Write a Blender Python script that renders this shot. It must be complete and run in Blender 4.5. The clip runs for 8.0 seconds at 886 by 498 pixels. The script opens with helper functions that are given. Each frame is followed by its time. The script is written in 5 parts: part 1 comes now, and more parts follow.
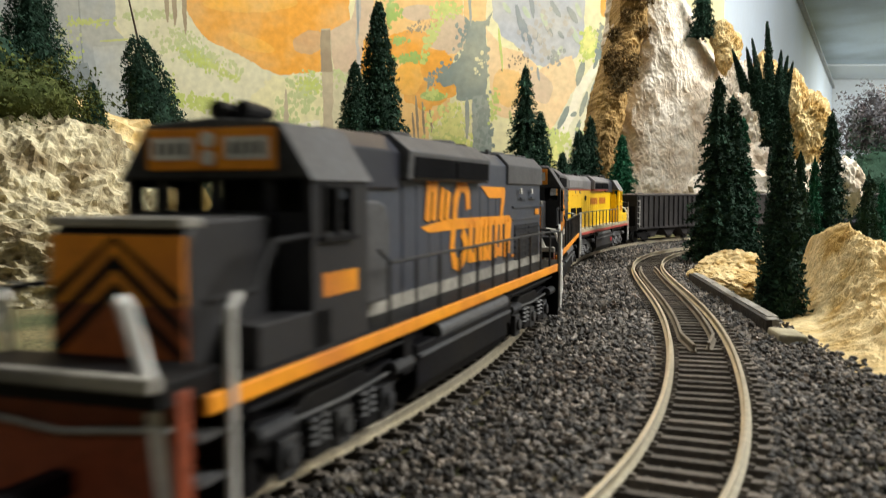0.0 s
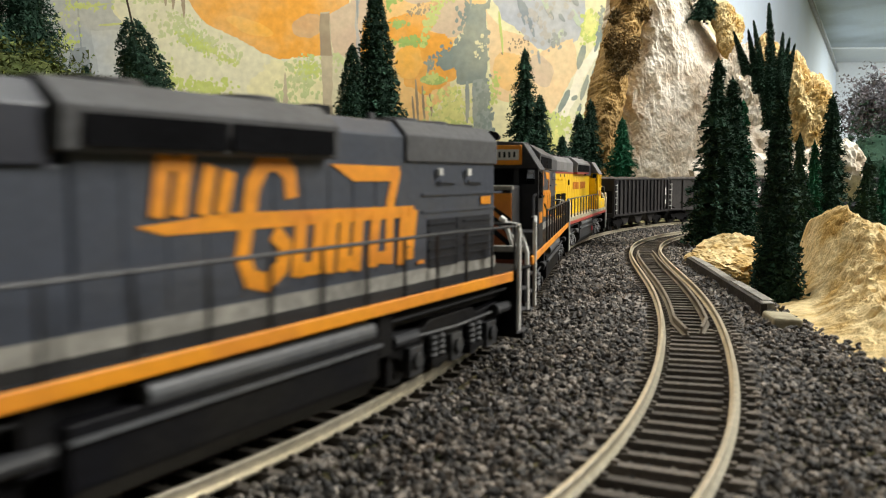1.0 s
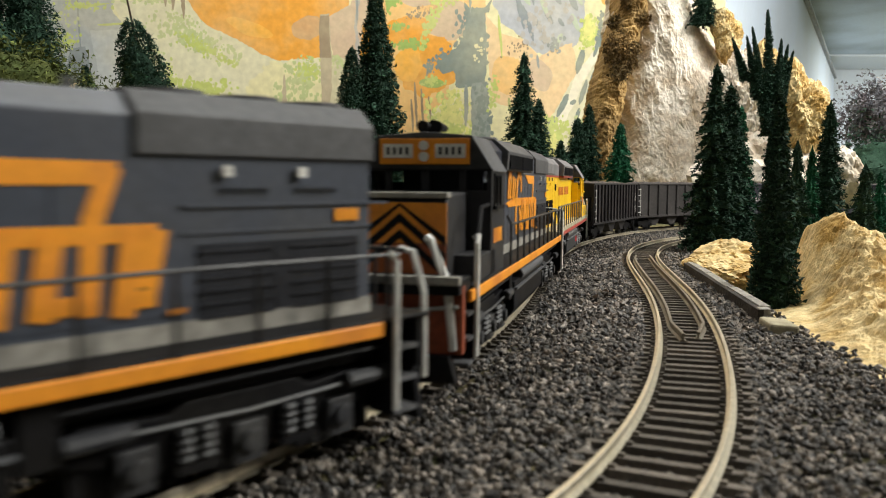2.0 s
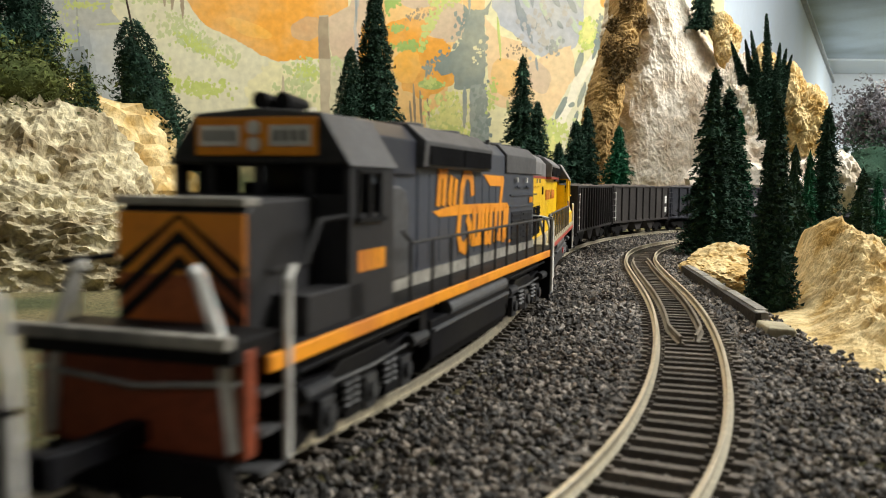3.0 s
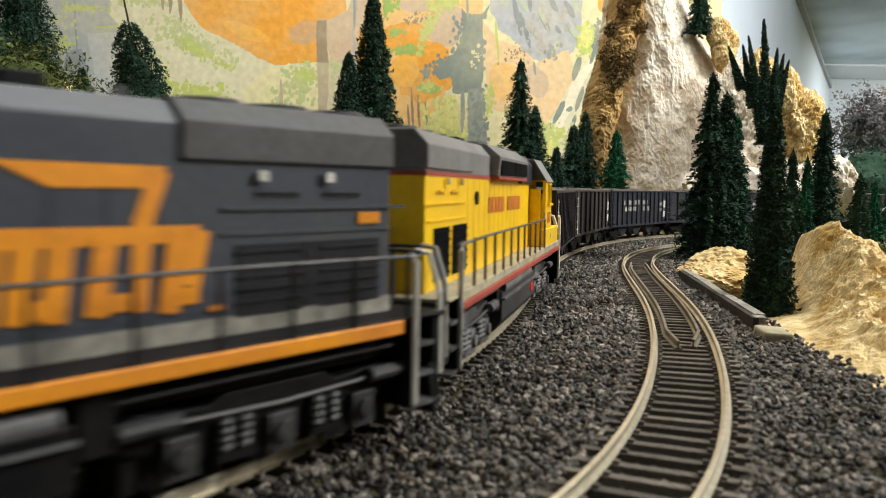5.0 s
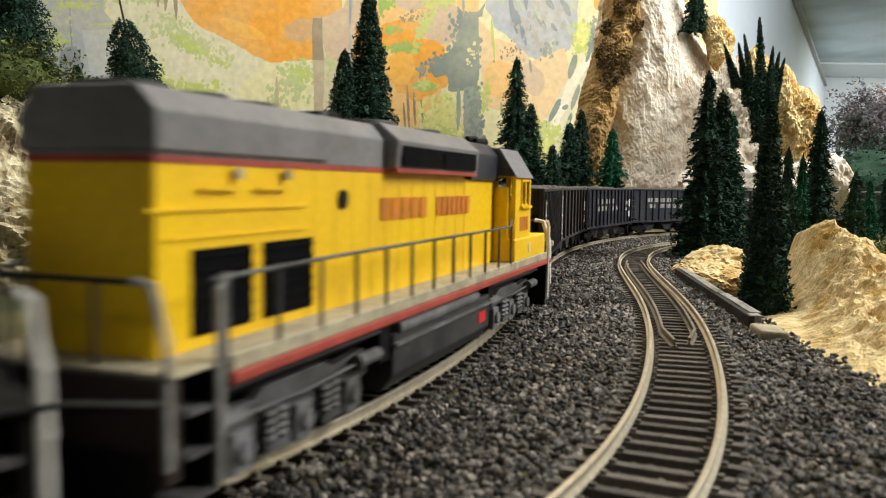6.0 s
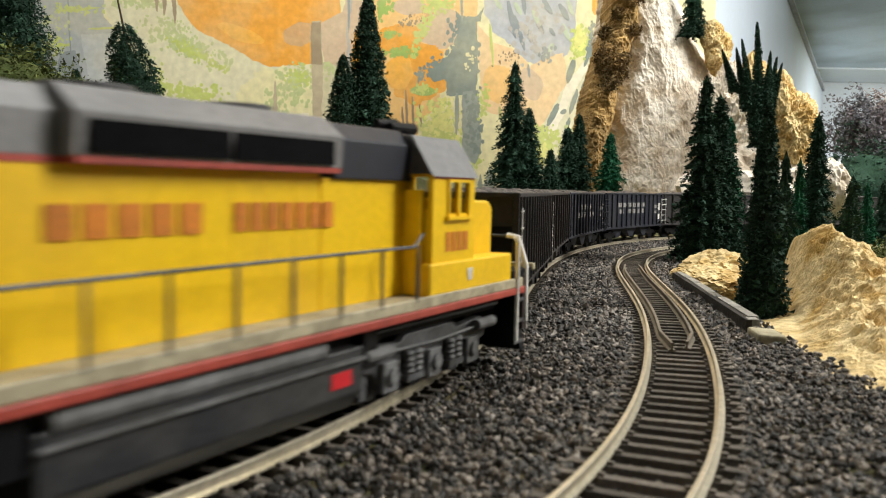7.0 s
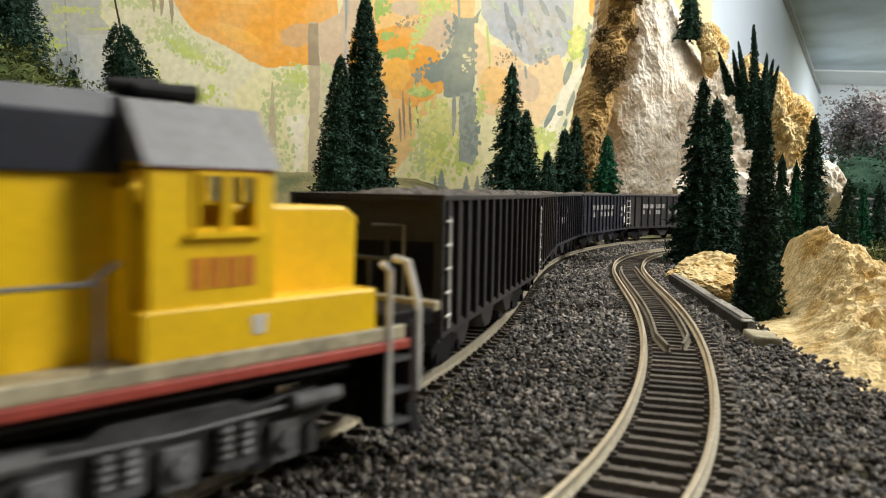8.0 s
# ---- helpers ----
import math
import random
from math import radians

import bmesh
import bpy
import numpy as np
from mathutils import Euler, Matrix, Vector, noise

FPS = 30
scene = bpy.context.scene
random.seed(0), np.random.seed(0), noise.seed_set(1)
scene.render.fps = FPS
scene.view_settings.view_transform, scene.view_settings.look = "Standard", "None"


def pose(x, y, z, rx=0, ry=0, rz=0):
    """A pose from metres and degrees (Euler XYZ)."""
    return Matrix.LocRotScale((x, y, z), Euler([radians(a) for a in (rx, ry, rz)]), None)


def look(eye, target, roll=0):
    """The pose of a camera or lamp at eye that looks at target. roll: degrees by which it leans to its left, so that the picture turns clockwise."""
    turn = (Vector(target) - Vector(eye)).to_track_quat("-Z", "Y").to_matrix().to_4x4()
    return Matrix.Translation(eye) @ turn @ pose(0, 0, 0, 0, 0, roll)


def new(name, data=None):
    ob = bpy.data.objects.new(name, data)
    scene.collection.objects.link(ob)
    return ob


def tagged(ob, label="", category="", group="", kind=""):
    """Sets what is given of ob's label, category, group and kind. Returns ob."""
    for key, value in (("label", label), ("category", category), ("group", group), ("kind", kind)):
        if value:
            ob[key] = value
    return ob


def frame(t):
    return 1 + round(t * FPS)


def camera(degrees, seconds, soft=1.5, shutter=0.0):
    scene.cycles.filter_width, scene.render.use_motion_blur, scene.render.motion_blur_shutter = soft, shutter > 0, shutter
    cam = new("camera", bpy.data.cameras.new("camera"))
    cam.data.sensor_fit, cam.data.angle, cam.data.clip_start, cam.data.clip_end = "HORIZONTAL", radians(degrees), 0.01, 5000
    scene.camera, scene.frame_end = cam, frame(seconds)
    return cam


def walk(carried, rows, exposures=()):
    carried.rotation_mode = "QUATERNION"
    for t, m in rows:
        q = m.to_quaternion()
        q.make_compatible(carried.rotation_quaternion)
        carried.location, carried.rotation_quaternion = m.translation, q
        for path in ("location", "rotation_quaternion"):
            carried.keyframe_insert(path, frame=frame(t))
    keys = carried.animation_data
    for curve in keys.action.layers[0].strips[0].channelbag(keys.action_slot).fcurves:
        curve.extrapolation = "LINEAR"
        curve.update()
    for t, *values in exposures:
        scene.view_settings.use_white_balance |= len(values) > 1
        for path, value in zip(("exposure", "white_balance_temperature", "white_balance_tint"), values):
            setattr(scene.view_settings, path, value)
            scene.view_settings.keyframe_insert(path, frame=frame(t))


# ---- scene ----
# A model railway in HO scale: true sizes, so a locomotive is about 0.22 m long.
mm = 0.001

# ---- camera ----
cam = camera(55.0, 8.0, soft=0.95, shutter=0.95)
cam.data.dof.use_dof = True
cam.data.dof.focus_distance = 0.52
cam.data.dof.aperture_fstop = 39.0
CAM_ROWS = [
    (0.0, -3.16, -1.71, 43.94, -3.749, 0.033, 0.855),
    (0.5, -0.94, 0.46, 43.41, -4.690, 0.055, 0.843),
    (1.0, 0.71, 1.55, 43.18, -4.758, 0.141, 1.029),
    (1.5, 0.38, 0.99, 43.41, -4.677, -0.150, 1.002),
    (3.0, 0.19, 0.74, 43.33, -4.448, -0.739, 0.757),
    (3.5, -0.10, 0.69, 43.41, -4.402, -0.935, 0.778),
    (4.0, 0.06, 0.41, 43.43, -4.195, -0.860, 0.610),
    (4.5, 0.16, 0.62, 43.35, -4.137, -0.838, 0.664),
    (6.0, -0.03, 1.27, 43.47, -4.327, -0.931, 0.315),
    (6.5, 0.16, 0.59, 43.24, -4.136, -0.686, 0.373),
    (7.0, -0.03, 0.66, 43.29, -4.031, -0.987, 0.204),
    (7.5, -0.06, 0.26, 43.37, -3.929, -1.026, 0.070),
    (8.0, 0.00, 0.00, 43.50, -3.950, -1.100, 0.000),
]
walk(cam, [(t, pose(x * mm, y * mm, z * mm, 90 + p, r, yaw)) for t, x, y, z, p, r, yaw in CAM_ROWS])

# ---- light: white ceiling luminaires over the aisle and over the layout, and two added fills ----
world = bpy.data.worlds.new("room_air")
world.use_nodes = True
world.node_tree.nodes["Background"].inputs[0].default_value = (0.75, 0.85, 1.0, 1)
world.node_tree.nodes["Background"].inputs[1].default_value = 0.035
scene.world = world
scene.view_settings.exposure = 0.0


def area_lamp(x, y, z, sx, sy, watts, aim):
    data = bpy.data.lights.new("room_and_fill_light", "AREA")
    data.shape, data.size, data.size_y, data.energy = "RECTANGLE", sx, sy, watts
    data.color = (1.0, 0.985, 0.92)
    ob = new("room_and_fill_light", data)
    ob.matrix_world = look((x, y, z), aim)
    return ob


area_lamp(1.30, 0.50, 1.13, 0.35, 1.2, 57.0, (0.1, 0.68, 0.0))
# added weak fill from behind the camera for the front faces, no known fixture
area_lamp(-0.35, -0.9, 1.22, 0.9, 0.3, 2.5, (0.0, 0.5, 0.0))
area_lamp(0.1, 0.70, 1.28, 1.2, 0.25, 25.0, (0.0, 1.3, 0.2))
# added fill under the soffit that brightens the far wall and ceiling
area_lamp(2.9, 3.4, 0.66, 1.2, 0.3, 75.0, (2.9, 3.5, 0.0))

# ---- materials ----


def mat(name, color, rough=0.6, metal=0.0, grain=900.0, vary=0.25, bump=0.25, stain=60.0, tint=None, island=0.0, piece=0.0, spec=0.4):
    """A painted or natural surface: two scales of colour change and a fine relief."""
    m = bpy.data.materials.new(name)
    m.use_nodes = True
    n, ln = m.node_tree.nodes, m.node_tree.links
    b = n["Principled BSDF"]
    b.inputs["Metallic"].default_value = metal
    b.inputs["Specular IOR Level"].default_value = spec
    co = n.new("ShaderNodeTexCoord")
    fine = n.new("ShaderNodeTexNoise")
    fine.inputs["Scale"].default_value, fine.inputs["Detail"].default_value = grain, 4.0
    big = n.new("ShaderNodeTexNoise")
    big.inputs["Scale"].default_value, big.inputs["Detail"].default_value = stain, 5.0
    ln.new(co.outputs["Object"], fine.inputs["Vector"])
    ln.new(co.outputs["Object"], big.inputs["Vector"])
    r1 = n.new("ShaderNodeMapRange")
    r1.inputs[1].default_value, r1.inputs[2].default_value = 0.3, 0.7
    r1.inputs[3].default_value, r1.inputs[4].default_value = 1 - vary, 1 + vary
    ln.new(fine.outputs["Fac"], r1.inputs[0])
    mixt = n.new("ShaderNodeMix")
    mixt.data_type = "RGBA"
    c2 = tint or tuple(c * 0.72 for c in color)
    mixt.inputs["A"].default_value, mixt.inputs["B"].default_value = (*color, 1), (*c2, 1)
    r2 = n.new("ShaderNodeMapRange")
    r2.inputs[1].default_value, r2.inputs[2].default_value = 0.42, 0.66
    ln.new(big.outputs["Fac"], r2.inputs[0])
    ln.new(r2.outputs[0], mixt.inputs["Factor"])
    mul = n.new("ShaderNodeMix")
    mul.data_type, mul.blend_type = "RGBA", "MULTIPLY"
    mul.inputs["Factor"].default_value = 1.0
    ln.new(mixt.outputs["Result"], mul.inputs["A"])
    value = r1.outputs[0]
    for amount, node, out in ((island, "ShaderNodeNewGeometry", "Random Per Island"), (piece, "ShaderNodeObjectInfo", "Random")):
        if amount:
            g = n.new(node)
            r3 = n.new("ShaderNodeMapRange")
            r3.inputs[3].default_value, r3.inputs[4].default_value = 1 - amount * 0.65, 1 + amount * 2.6
            sq = n.new("ShaderNodeMath")
            sq.operation = "POWER"
            sq.inputs[1].default_value = 3.0
            ln.new(g.outputs[out], sq.inputs[0])
            ln.new(sq.outputs[0], r3.inputs[0])
            m2 = n.new("ShaderNodeMath")
            m2.operation = "MULTIPLY"
            ln.new(value, m2.inputs[0])
            ln.new(r3.outputs[0], m2.inputs[1])
            value = m2.outputs[0]
    ln.new(value, mul.inputs["B"])
    ln.new(mul.outputs["Result"], b.inputs["Base Color"])
    r4 = n.new("ShaderNodeMapRange")
    r4.inputs[3].default_value, r4.inputs[4].default_value = max(0.05, rough - 0.12), min(1, rough + 0.12)
    ln.new(big.outputs["Fac"], r4.inputs[0])
    ln.new(r4.outputs[0], b.inputs["Roughness"])
    if bump:
        bp = n.new("ShaderNodeBump")
        bp.inputs["Strength"].default_value, bp.inputs["Distance"].default_value = bump, 0.6 / grain
        ln.new(fine.outputs["Fac"], bp.inputs["Height"])
        ln.new(bp.outputs[0], b.inputs["Normal"])
    return m


M_BALLAST = mat("grey_ballast_stone", (0.082, 0.071, 0.060), 0.6, grain=1500, vary=0.4, stain=25, tint=(0.058, 0.046, 0.035), island=1.2)
M_PIECE = mat("loose_ballast_stone", (0.082, 0.071, 0.060), 0.6, grain=1500, vary=0.4, stain=25, tint=(0.058, 0.046, 0.035), piece=1.2)
M_BED = mat("ballast_bed", (0.055, 0.05, 0.045), 0.9, grain=900, vary=0.6, bump=0.9, stain=30)
M_RAIL = mat("nickel_silver_railhead", (0.62, 0.56, 0.44), 0.42, metal=0.75, grain=500, vary=0.15, bump=0.1, stain=40, tint=(0.5, 0.45, 0.34))
M_GUARD = mat("weathered_guard_rail", (0.20, 0.17, 0.13), 0.6, metal=0.3, grain=600, vary=0.2)
M_TIE = mat("brown_plastic_tie", (0.100, 0.084, 0.068), 0.7, grain=800, vary=0.3, bump=0.4, piece=0.3)
M_CHAIR = mat("black_rail_spike", (0.03, 0.028, 0.026), 0.6)
M_SAND = mat("olive_brown_ground_foam", (0.15, 0.125, 0.055), 0.95, grain=700, vary=0.5, bump=0.9, stain=26, tint=(0.06, 0.07, 0.025))
M_ROCK = mat("ochre_plaster_rock", (0.72, 0.56, 0.29), 0.9, grain=330, vary=0.2, bump=0.7, stain=62, tint=(0.47, 0.29, 0.08))
M_PALE = mat("cream_plaster_rock", (0.60, 0.53, 0.35), 0.9, grain=300, vary=0.4, bump=0.9, stain=42, tint=(0.17, 0.12, 0.055))
M_SHOULDER = mat("brown_ochre_plaster", (0.42, 0.27, 0.10), 0.9, grain=220, vary=0.3, bump=0.8, stain=30, tint=(0.25, 0.16, 0.06))
M_CLIFF = mat("white_plaster_cliff", (0.80, 0.73, 0.63), 0.9, grain=240, vary=0.18, bump=0.5, stain=38, tint=(0.55, 0.44, 0.32))
M_LICHEN = mat("brown_ground_foam", (0.17, 0.105, 0.035), 0.95, grain=700, vary=0.5, bump=0.8, stain=30, tint=(0.08, 0.055, 0.02), island=0.4)
M_DKGREEN = mat("dark_pine_foliage", (0.020, 0.052, 0.032), 0.85, grain=700, vary=0.4, stain=30, tint=(0.020, 0.045, 0.028), island=0.35, spec=0.2)
M_GREEN = mat("green_pine_foliage", (0.014, 0.095, 0.045), 0.85, grain=700, vary=0.4, stain=30, tint=(0.012, 0.06, 0.03), island=0.35, spec=0.2)
M_OLIVE = mat("olive_shrub_foliage", (0.09, 0.10, 0.025), 0.9, grain=700, vary=0.4, stain=25, tint=(0.05, 0.07, 0.02), island=0.5, spec=0.2)
M_RED = mat("rust_red_glow_flakes", (0.24, 0.03, 0.012), 0.9, grain=700, vary=0.4, stain=25, island=0.5, spec=0.2)
M_HAZE = mat("pale_brown_smoke_flakes", (0.40, 0.37, 0.36), 0.95, grain=700, vary=0.3, stain=25, tint=(0.22, 0.15, 0.13), island=0.12, spec=0.05)
M_SMOKE = mat("grey_lichen_twigs", (0.15, 0.15, 0.165), 0.95, grain=700, vary=0.3, stain=25, tint=(0.16, 0.13, 0.14), island=0.12, spec=0.05)
M_TRUNK = mat("brown_trunk", (0.07, 0.045, 0.03), 0.9, grain=900, vary=0.4)
M_TIMBER = mat("weathered_grey_timber", (0.34, 0.32, 0.28), 0.8, grain=500, vary=0.35, bump=0.5, piece=0.25)
M_DKTIMBER = mat("tarred_timber", (0.035, 0.03, 0.026), 0.85, grain=500, vary=0.4, bump=0.5)
M_CONC = mat("tan_cast_block", (0.42, 0.37, 0.25), 0.85, grain=500, vary=0.2, bump=0.4)
M_BLACK = mat("weathered_black_paint", (0.006, 0.006, 0.008), 0.55, grain=700, vary=0.3, bump=0.1, stain=45, tint=(0.012, 0.011, 0.010), spec=0.12)
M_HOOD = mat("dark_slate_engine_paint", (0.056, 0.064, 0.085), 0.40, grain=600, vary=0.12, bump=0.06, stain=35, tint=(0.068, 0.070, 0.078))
# engine paint made near black: shade on cab and nose put into the colour
M_CAB = mat("shade_darkened_cab_paint", (0.020, 0.020, 0.023), 0.5, grain=600, vary=0.15, bump=0.06, stain=35, tint=(0.026, 0.025, 0.026), spec=0.25)
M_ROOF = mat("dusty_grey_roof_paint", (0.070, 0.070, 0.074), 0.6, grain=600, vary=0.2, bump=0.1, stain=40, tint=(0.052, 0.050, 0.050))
M_SLATE = mat("blue_black_panel", (0.028, 0.030, 0.042), 0.38, grain=600, vary=0.1, bump=0.05)
M_ORANGE = mat("orange_livery_paint", (0.86, 0.32, 0.015), 0.5, grain=600, vary=0.10, bump=0.05, stain=45, tint=(0.66, 0.22, 0.025))
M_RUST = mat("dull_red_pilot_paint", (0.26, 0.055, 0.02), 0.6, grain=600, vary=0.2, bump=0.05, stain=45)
M_BRICK = mat("brick_red_nose_paint", (0.46, 0.12, 0.02), 0.55, grain=600, vary=0.2, bump=0.05, stain=45, tint=(0.25, 0.06, 0.02))
M_PILOT = mat("dark_brown_pilot_paint", (0.030, 0.017, 0.015), 0.6, grain=600, vary=0.2, bump=0.05, stain=45)
M_CREAM = mat("dusty_white_stripe", (0.32, 0.30, 0.26), 0.6, grain=500, vary=0.25, bump=0.05, stain=70, tint=(0.18, 0.17, 0.15))
M_YELLOW = mat("yellow_livery_paint", (0.88, 0.55, 0.006), 0.42, grain=600, vary=0.06, bump=0.05, stain=35, tint=(0.80, 0.48, 0.01))
M_REDSTR = mat("red_livery_paint", (0.40, 0.065, 0.045), 0.5, grain=600, vary=0.15, bump=0.05, stain=45)
M_LETTER = mat("faded_red_lettering", (0.66, 0.21, 0.018), 0.5, grain=800, vary=0.2, bump=0.0)
M_UPGREY = mat("livery_grey_roof", (0.20, 0.195, 0.20), 0.5, grain=600, vary=0.15, bump=0.06, stain=40, tint=(0.15, 0.145, 0.145))
M_TRUCKG = mat("grey_silver_truck_paint", (0.10, 0.10, 0.105), 0.5, grain=600, vary=0.3, bump=0.1, stain=60, tint=(0.04, 0.039, 0.037))
M_TRUCKP = mat("pale_dusty_truck_paint", (0.17, 0.17, 0.175), 0.55, grain=600, vary=0.3, bump=0.1, stain=60, tint=(0.08, 0.078, 0.075))
M_UNDER = mat("dusty_black_underframe_paint", (0.022, 0.023, 0.027), 0.5, grain=700, vary=0.3, bump=0.1, stain=60, tint=(0.045, 0.044, 0.043))
M_PIPE = mat("dusty_grey_pipe_paint", (0.10, 0.103, 0.11), 0.45, grain=600, vary=0.25, bump=0.05, stain=60, tint=(0.10, 0.10, 0.10))
M_TANKG = mat("dark_grey_tank_paint", (0.055, 0.056, 0.06), 0.5, grain=600, vary=0.3, bump=0.1, stain=60, tint=(0.10, 0.098, 0.095))
# dusty grey warmed to cream: yellow reflected from the hood put into the colour
M_DUSTG = mat("dusty_sill_paint_yellow_bounce", (0.42, 0.37, 0.25), 0.6, grain=600, vary=0.25, bump=0.05, stain=70)
M_GRILLE = mat("black_grille", (0.005, 0.005, 0.006), 0.8, grain=900, vary=0.3, spec=0.04)
M_LOUVRE = mat("dark_slate_louvre", (0.020, 0.021, 0.026), 0.5, grain=700, vary=0.2, bump=0.1, spec=0.2)
M_WHITE = mat("white_handrail_paint", (0.78, 0.76, 0.71), 0.5, grain=500, vary=0.1, bump=0.0)
M_STEEL = mat("dull_steel", (0.34, 0.34, 0.35), 0.4, metal=0.6, grain=600, vary=0.2, bump=0.05)
M_BRONZE = mat("dark_handrail_paint", (0.022, 0.021, 0.021), 0.5, grain=600, vary=0.2, bump=0.0)
M_SIGNRED = mat("bright_red_patch", (0.75, 0.02, 0.03), 0.5, grain=600, vary=0.05, bump=0.0)
M_HOPPER = mat("weathered_black_hopper_paint", (0.018, 0.016, 0.017), 0.55, grain=500, vary=0.3, bump=0.1, stain=40, tint=(0.032, 0.028, 0.027))
M_HOPPER2 = mat("weathered_brown_black_hopper_paint", (0.028, 0.024, 0.023), 0.6, grain=500, vary=0.3, bump=0.1, stain=40, tint=(0.040, 0.034, 0.032))
M_HOPPER3 = mat("blue_black_hopper_paint", (0.018, 0.020, 0.030), 0.5, grain=500, vary=0.3, bump=0.1, stain=40, tint=(0.028, 0.028, 0.036))
M_COAL = mat("black_coal", (0.035, 0.03, 0.028), 0.5, grain=1500, vary=0.4, bump=0.6, island=0.5)
M_WALL = mat("pale_blue_room_wall", (0.66, 0.72, 0.80), 0.8, grain=60, vary=0.03, bump=0.02, stain=3, tint=(0.6, 0.66, 0.75))
M_WHITEC = mat("white_ceiling_paint", (0.78, 0.78, 0.76), 0.85, grain=60, vary=0.03, bump=0.02, stain=3)
M_SKYWALL = mat("pale_sky_wall_paint", (0.68, 0.78, 0.92), 0.8, grain=60, vary=0.02, bump=0.02, stain=2, tint=(0.66, 0.74, 0.84))
M_CEIL = mat("grey_blue_ceiling", (0.48, 0.58, 0.72), 0.8, grain=80, vary=0.05, bump=0.05, stain=3)
M_TRIM = mat("grey_steel_trim", (0.30, 0.32, 0.35), 0.6, grain=80, vary=0.05, bump=0.0)
# dark colour for the walls out of view, to cut bounced fill light
M_DARKWALL = mat("dark_bounce_cutting_wall", (0.14, 0.14, 0.15), 0.95, grain=400, vary=0.2)


def glass_mat():
    m = bpy.data.materials.new("cab_glass")
    m.use_nodes = True
    b = m.node_tree.nodes["Principled BSDF"]
    b.inputs["Base Color"].default_value = (0.78, 0.80, 0.80, 1)
    b.inputs["Roughness"].default_value = 0.03
    b.inputs["Transmission Weight"].default_value = 1.0
    b.inputs["IOR"].default_value = 1.12
    return m


M_GLASS = glass_mat()

# ---- building helpers ----


def link_mesh(name, verts, faces, material, parent=None, label="", smooth=False):
    me = bpy.data.meshes.new(name)
    me.from_pydata([tuple(v) for v in verts], [], [tuple(f) for f in faces])
    me.materials.append(material)
    if smooth:
        me.shade_smooth()
    ob = new(name, me)
    if parent:
        ob.parent = parent
    if label:
        tagged(ob, label)
    return ob


def part(name, bm, material, parent=None, label="", bevel=0.0):
    """One bmesh as one mesh object under a thing or under a part."""
    bmesh.ops.recalc_face_normals(bm, faces=bm.faces)
    me = bpy.data.meshes.new(name)
    bm.to_mesh(me)
    bm.free()
    me.materials.append(material)
    ob = new(name, me)
    if parent:
        ob.parent = parent
    if label:
        tagged(ob, label)
    if bevel:
        mod = ob.modifiers.new("edge", "BEVEL")
        mod.width, mod.segments, mod.limit_method = bevel, 2, "ANGLE"
    return ob


def empty(name, label, category, group="", kind=""):
    ob = new(name)
    ob.empty_display_size = 0.01
    return tagged(ob, label, category, group, kind)


def box(bm, x0, x1, y0, y1, z0, z1):
    """A box in millimetres."""
    v = [bm.verts.new((x * mm, y * mm, z * mm)) for x in (x0, x1) for y in (y0, y1) for z in (z0, z1)]
    for f in ((0, 1, 3, 2), (4, 6, 7, 5), (0, 4, 5, 1), (2, 3, 7, 6), (0, 2, 6, 4), (1, 5, 7, 3)):
        bm.faces.new([v[i] for i in f])
    return bm


def boxes(*rows):
    bm = bmesh.new()
    for r in rows:
        box(bm, *r)
    return bm


def prism(bm, profile, a, b, axis="x"):
    """A profile in millimetres, drawn out from a to b along an axis (x: profile is y, z; y: profile is x, z)."""
    def p(u, w, d):
        return (d * mm, u * mm, w * mm) if axis == "x" else (u * mm, d * mm, w * mm)
    lo = [bm.verts.new(p(u, w, a)) for u, w in profile]
    hi = [bm.verts.new(p(u, w, b)) for u, w in profile]
    k = len(profile)
    bm.faces.new(lo)
    bm.faces.new(hi[::-1])
    for i in range(k):
        bm.faces.new((lo[i], hi[i], hi[(i + 1) % k], lo[(i + 1) % k]))
    return bm


def prisms(profile, a, b, axis="x"):
    return prism(bmesh.new(), profile, a, b, axis)


def tube(bm, pts, r, sides=6):
    """A bent rod of radius r through points, in millimetres."""
    pts = [Vector(p) * mm for p in pts]
    rings = []
    for i, p in enumerate(pts):
        d = (pts[min(i + 1, len(pts) - 1)] - pts[max(i - 1, 0)]).normalized()
        u = d.cross(Vector((0.3, 0.1, 1)) if abs(d.z) < 0.9 else Vector((1, 0.2, 0))).normalized()
        w = d.cross(u)
        rings.append([bm.verts.new(p + (u * math.cos(a) + w * math.sin(a)) * r * mm)
                      for a in (2 * math.pi * k / sides for k in range(sides))])
    for a, b in zip(rings, rings[1:]):
        for k in range(sides):
            bm.faces.new((a[k], a[(k + 1) % sides], b[(k + 1) % sides], b[k]))
    bm.faces.new(rings[0])
    bm.faces.new(rings[-1][::-1])
    return bm


def tubes(pts, r, sides=6):
    return tube(bmesh.new(), pts, r, sides)


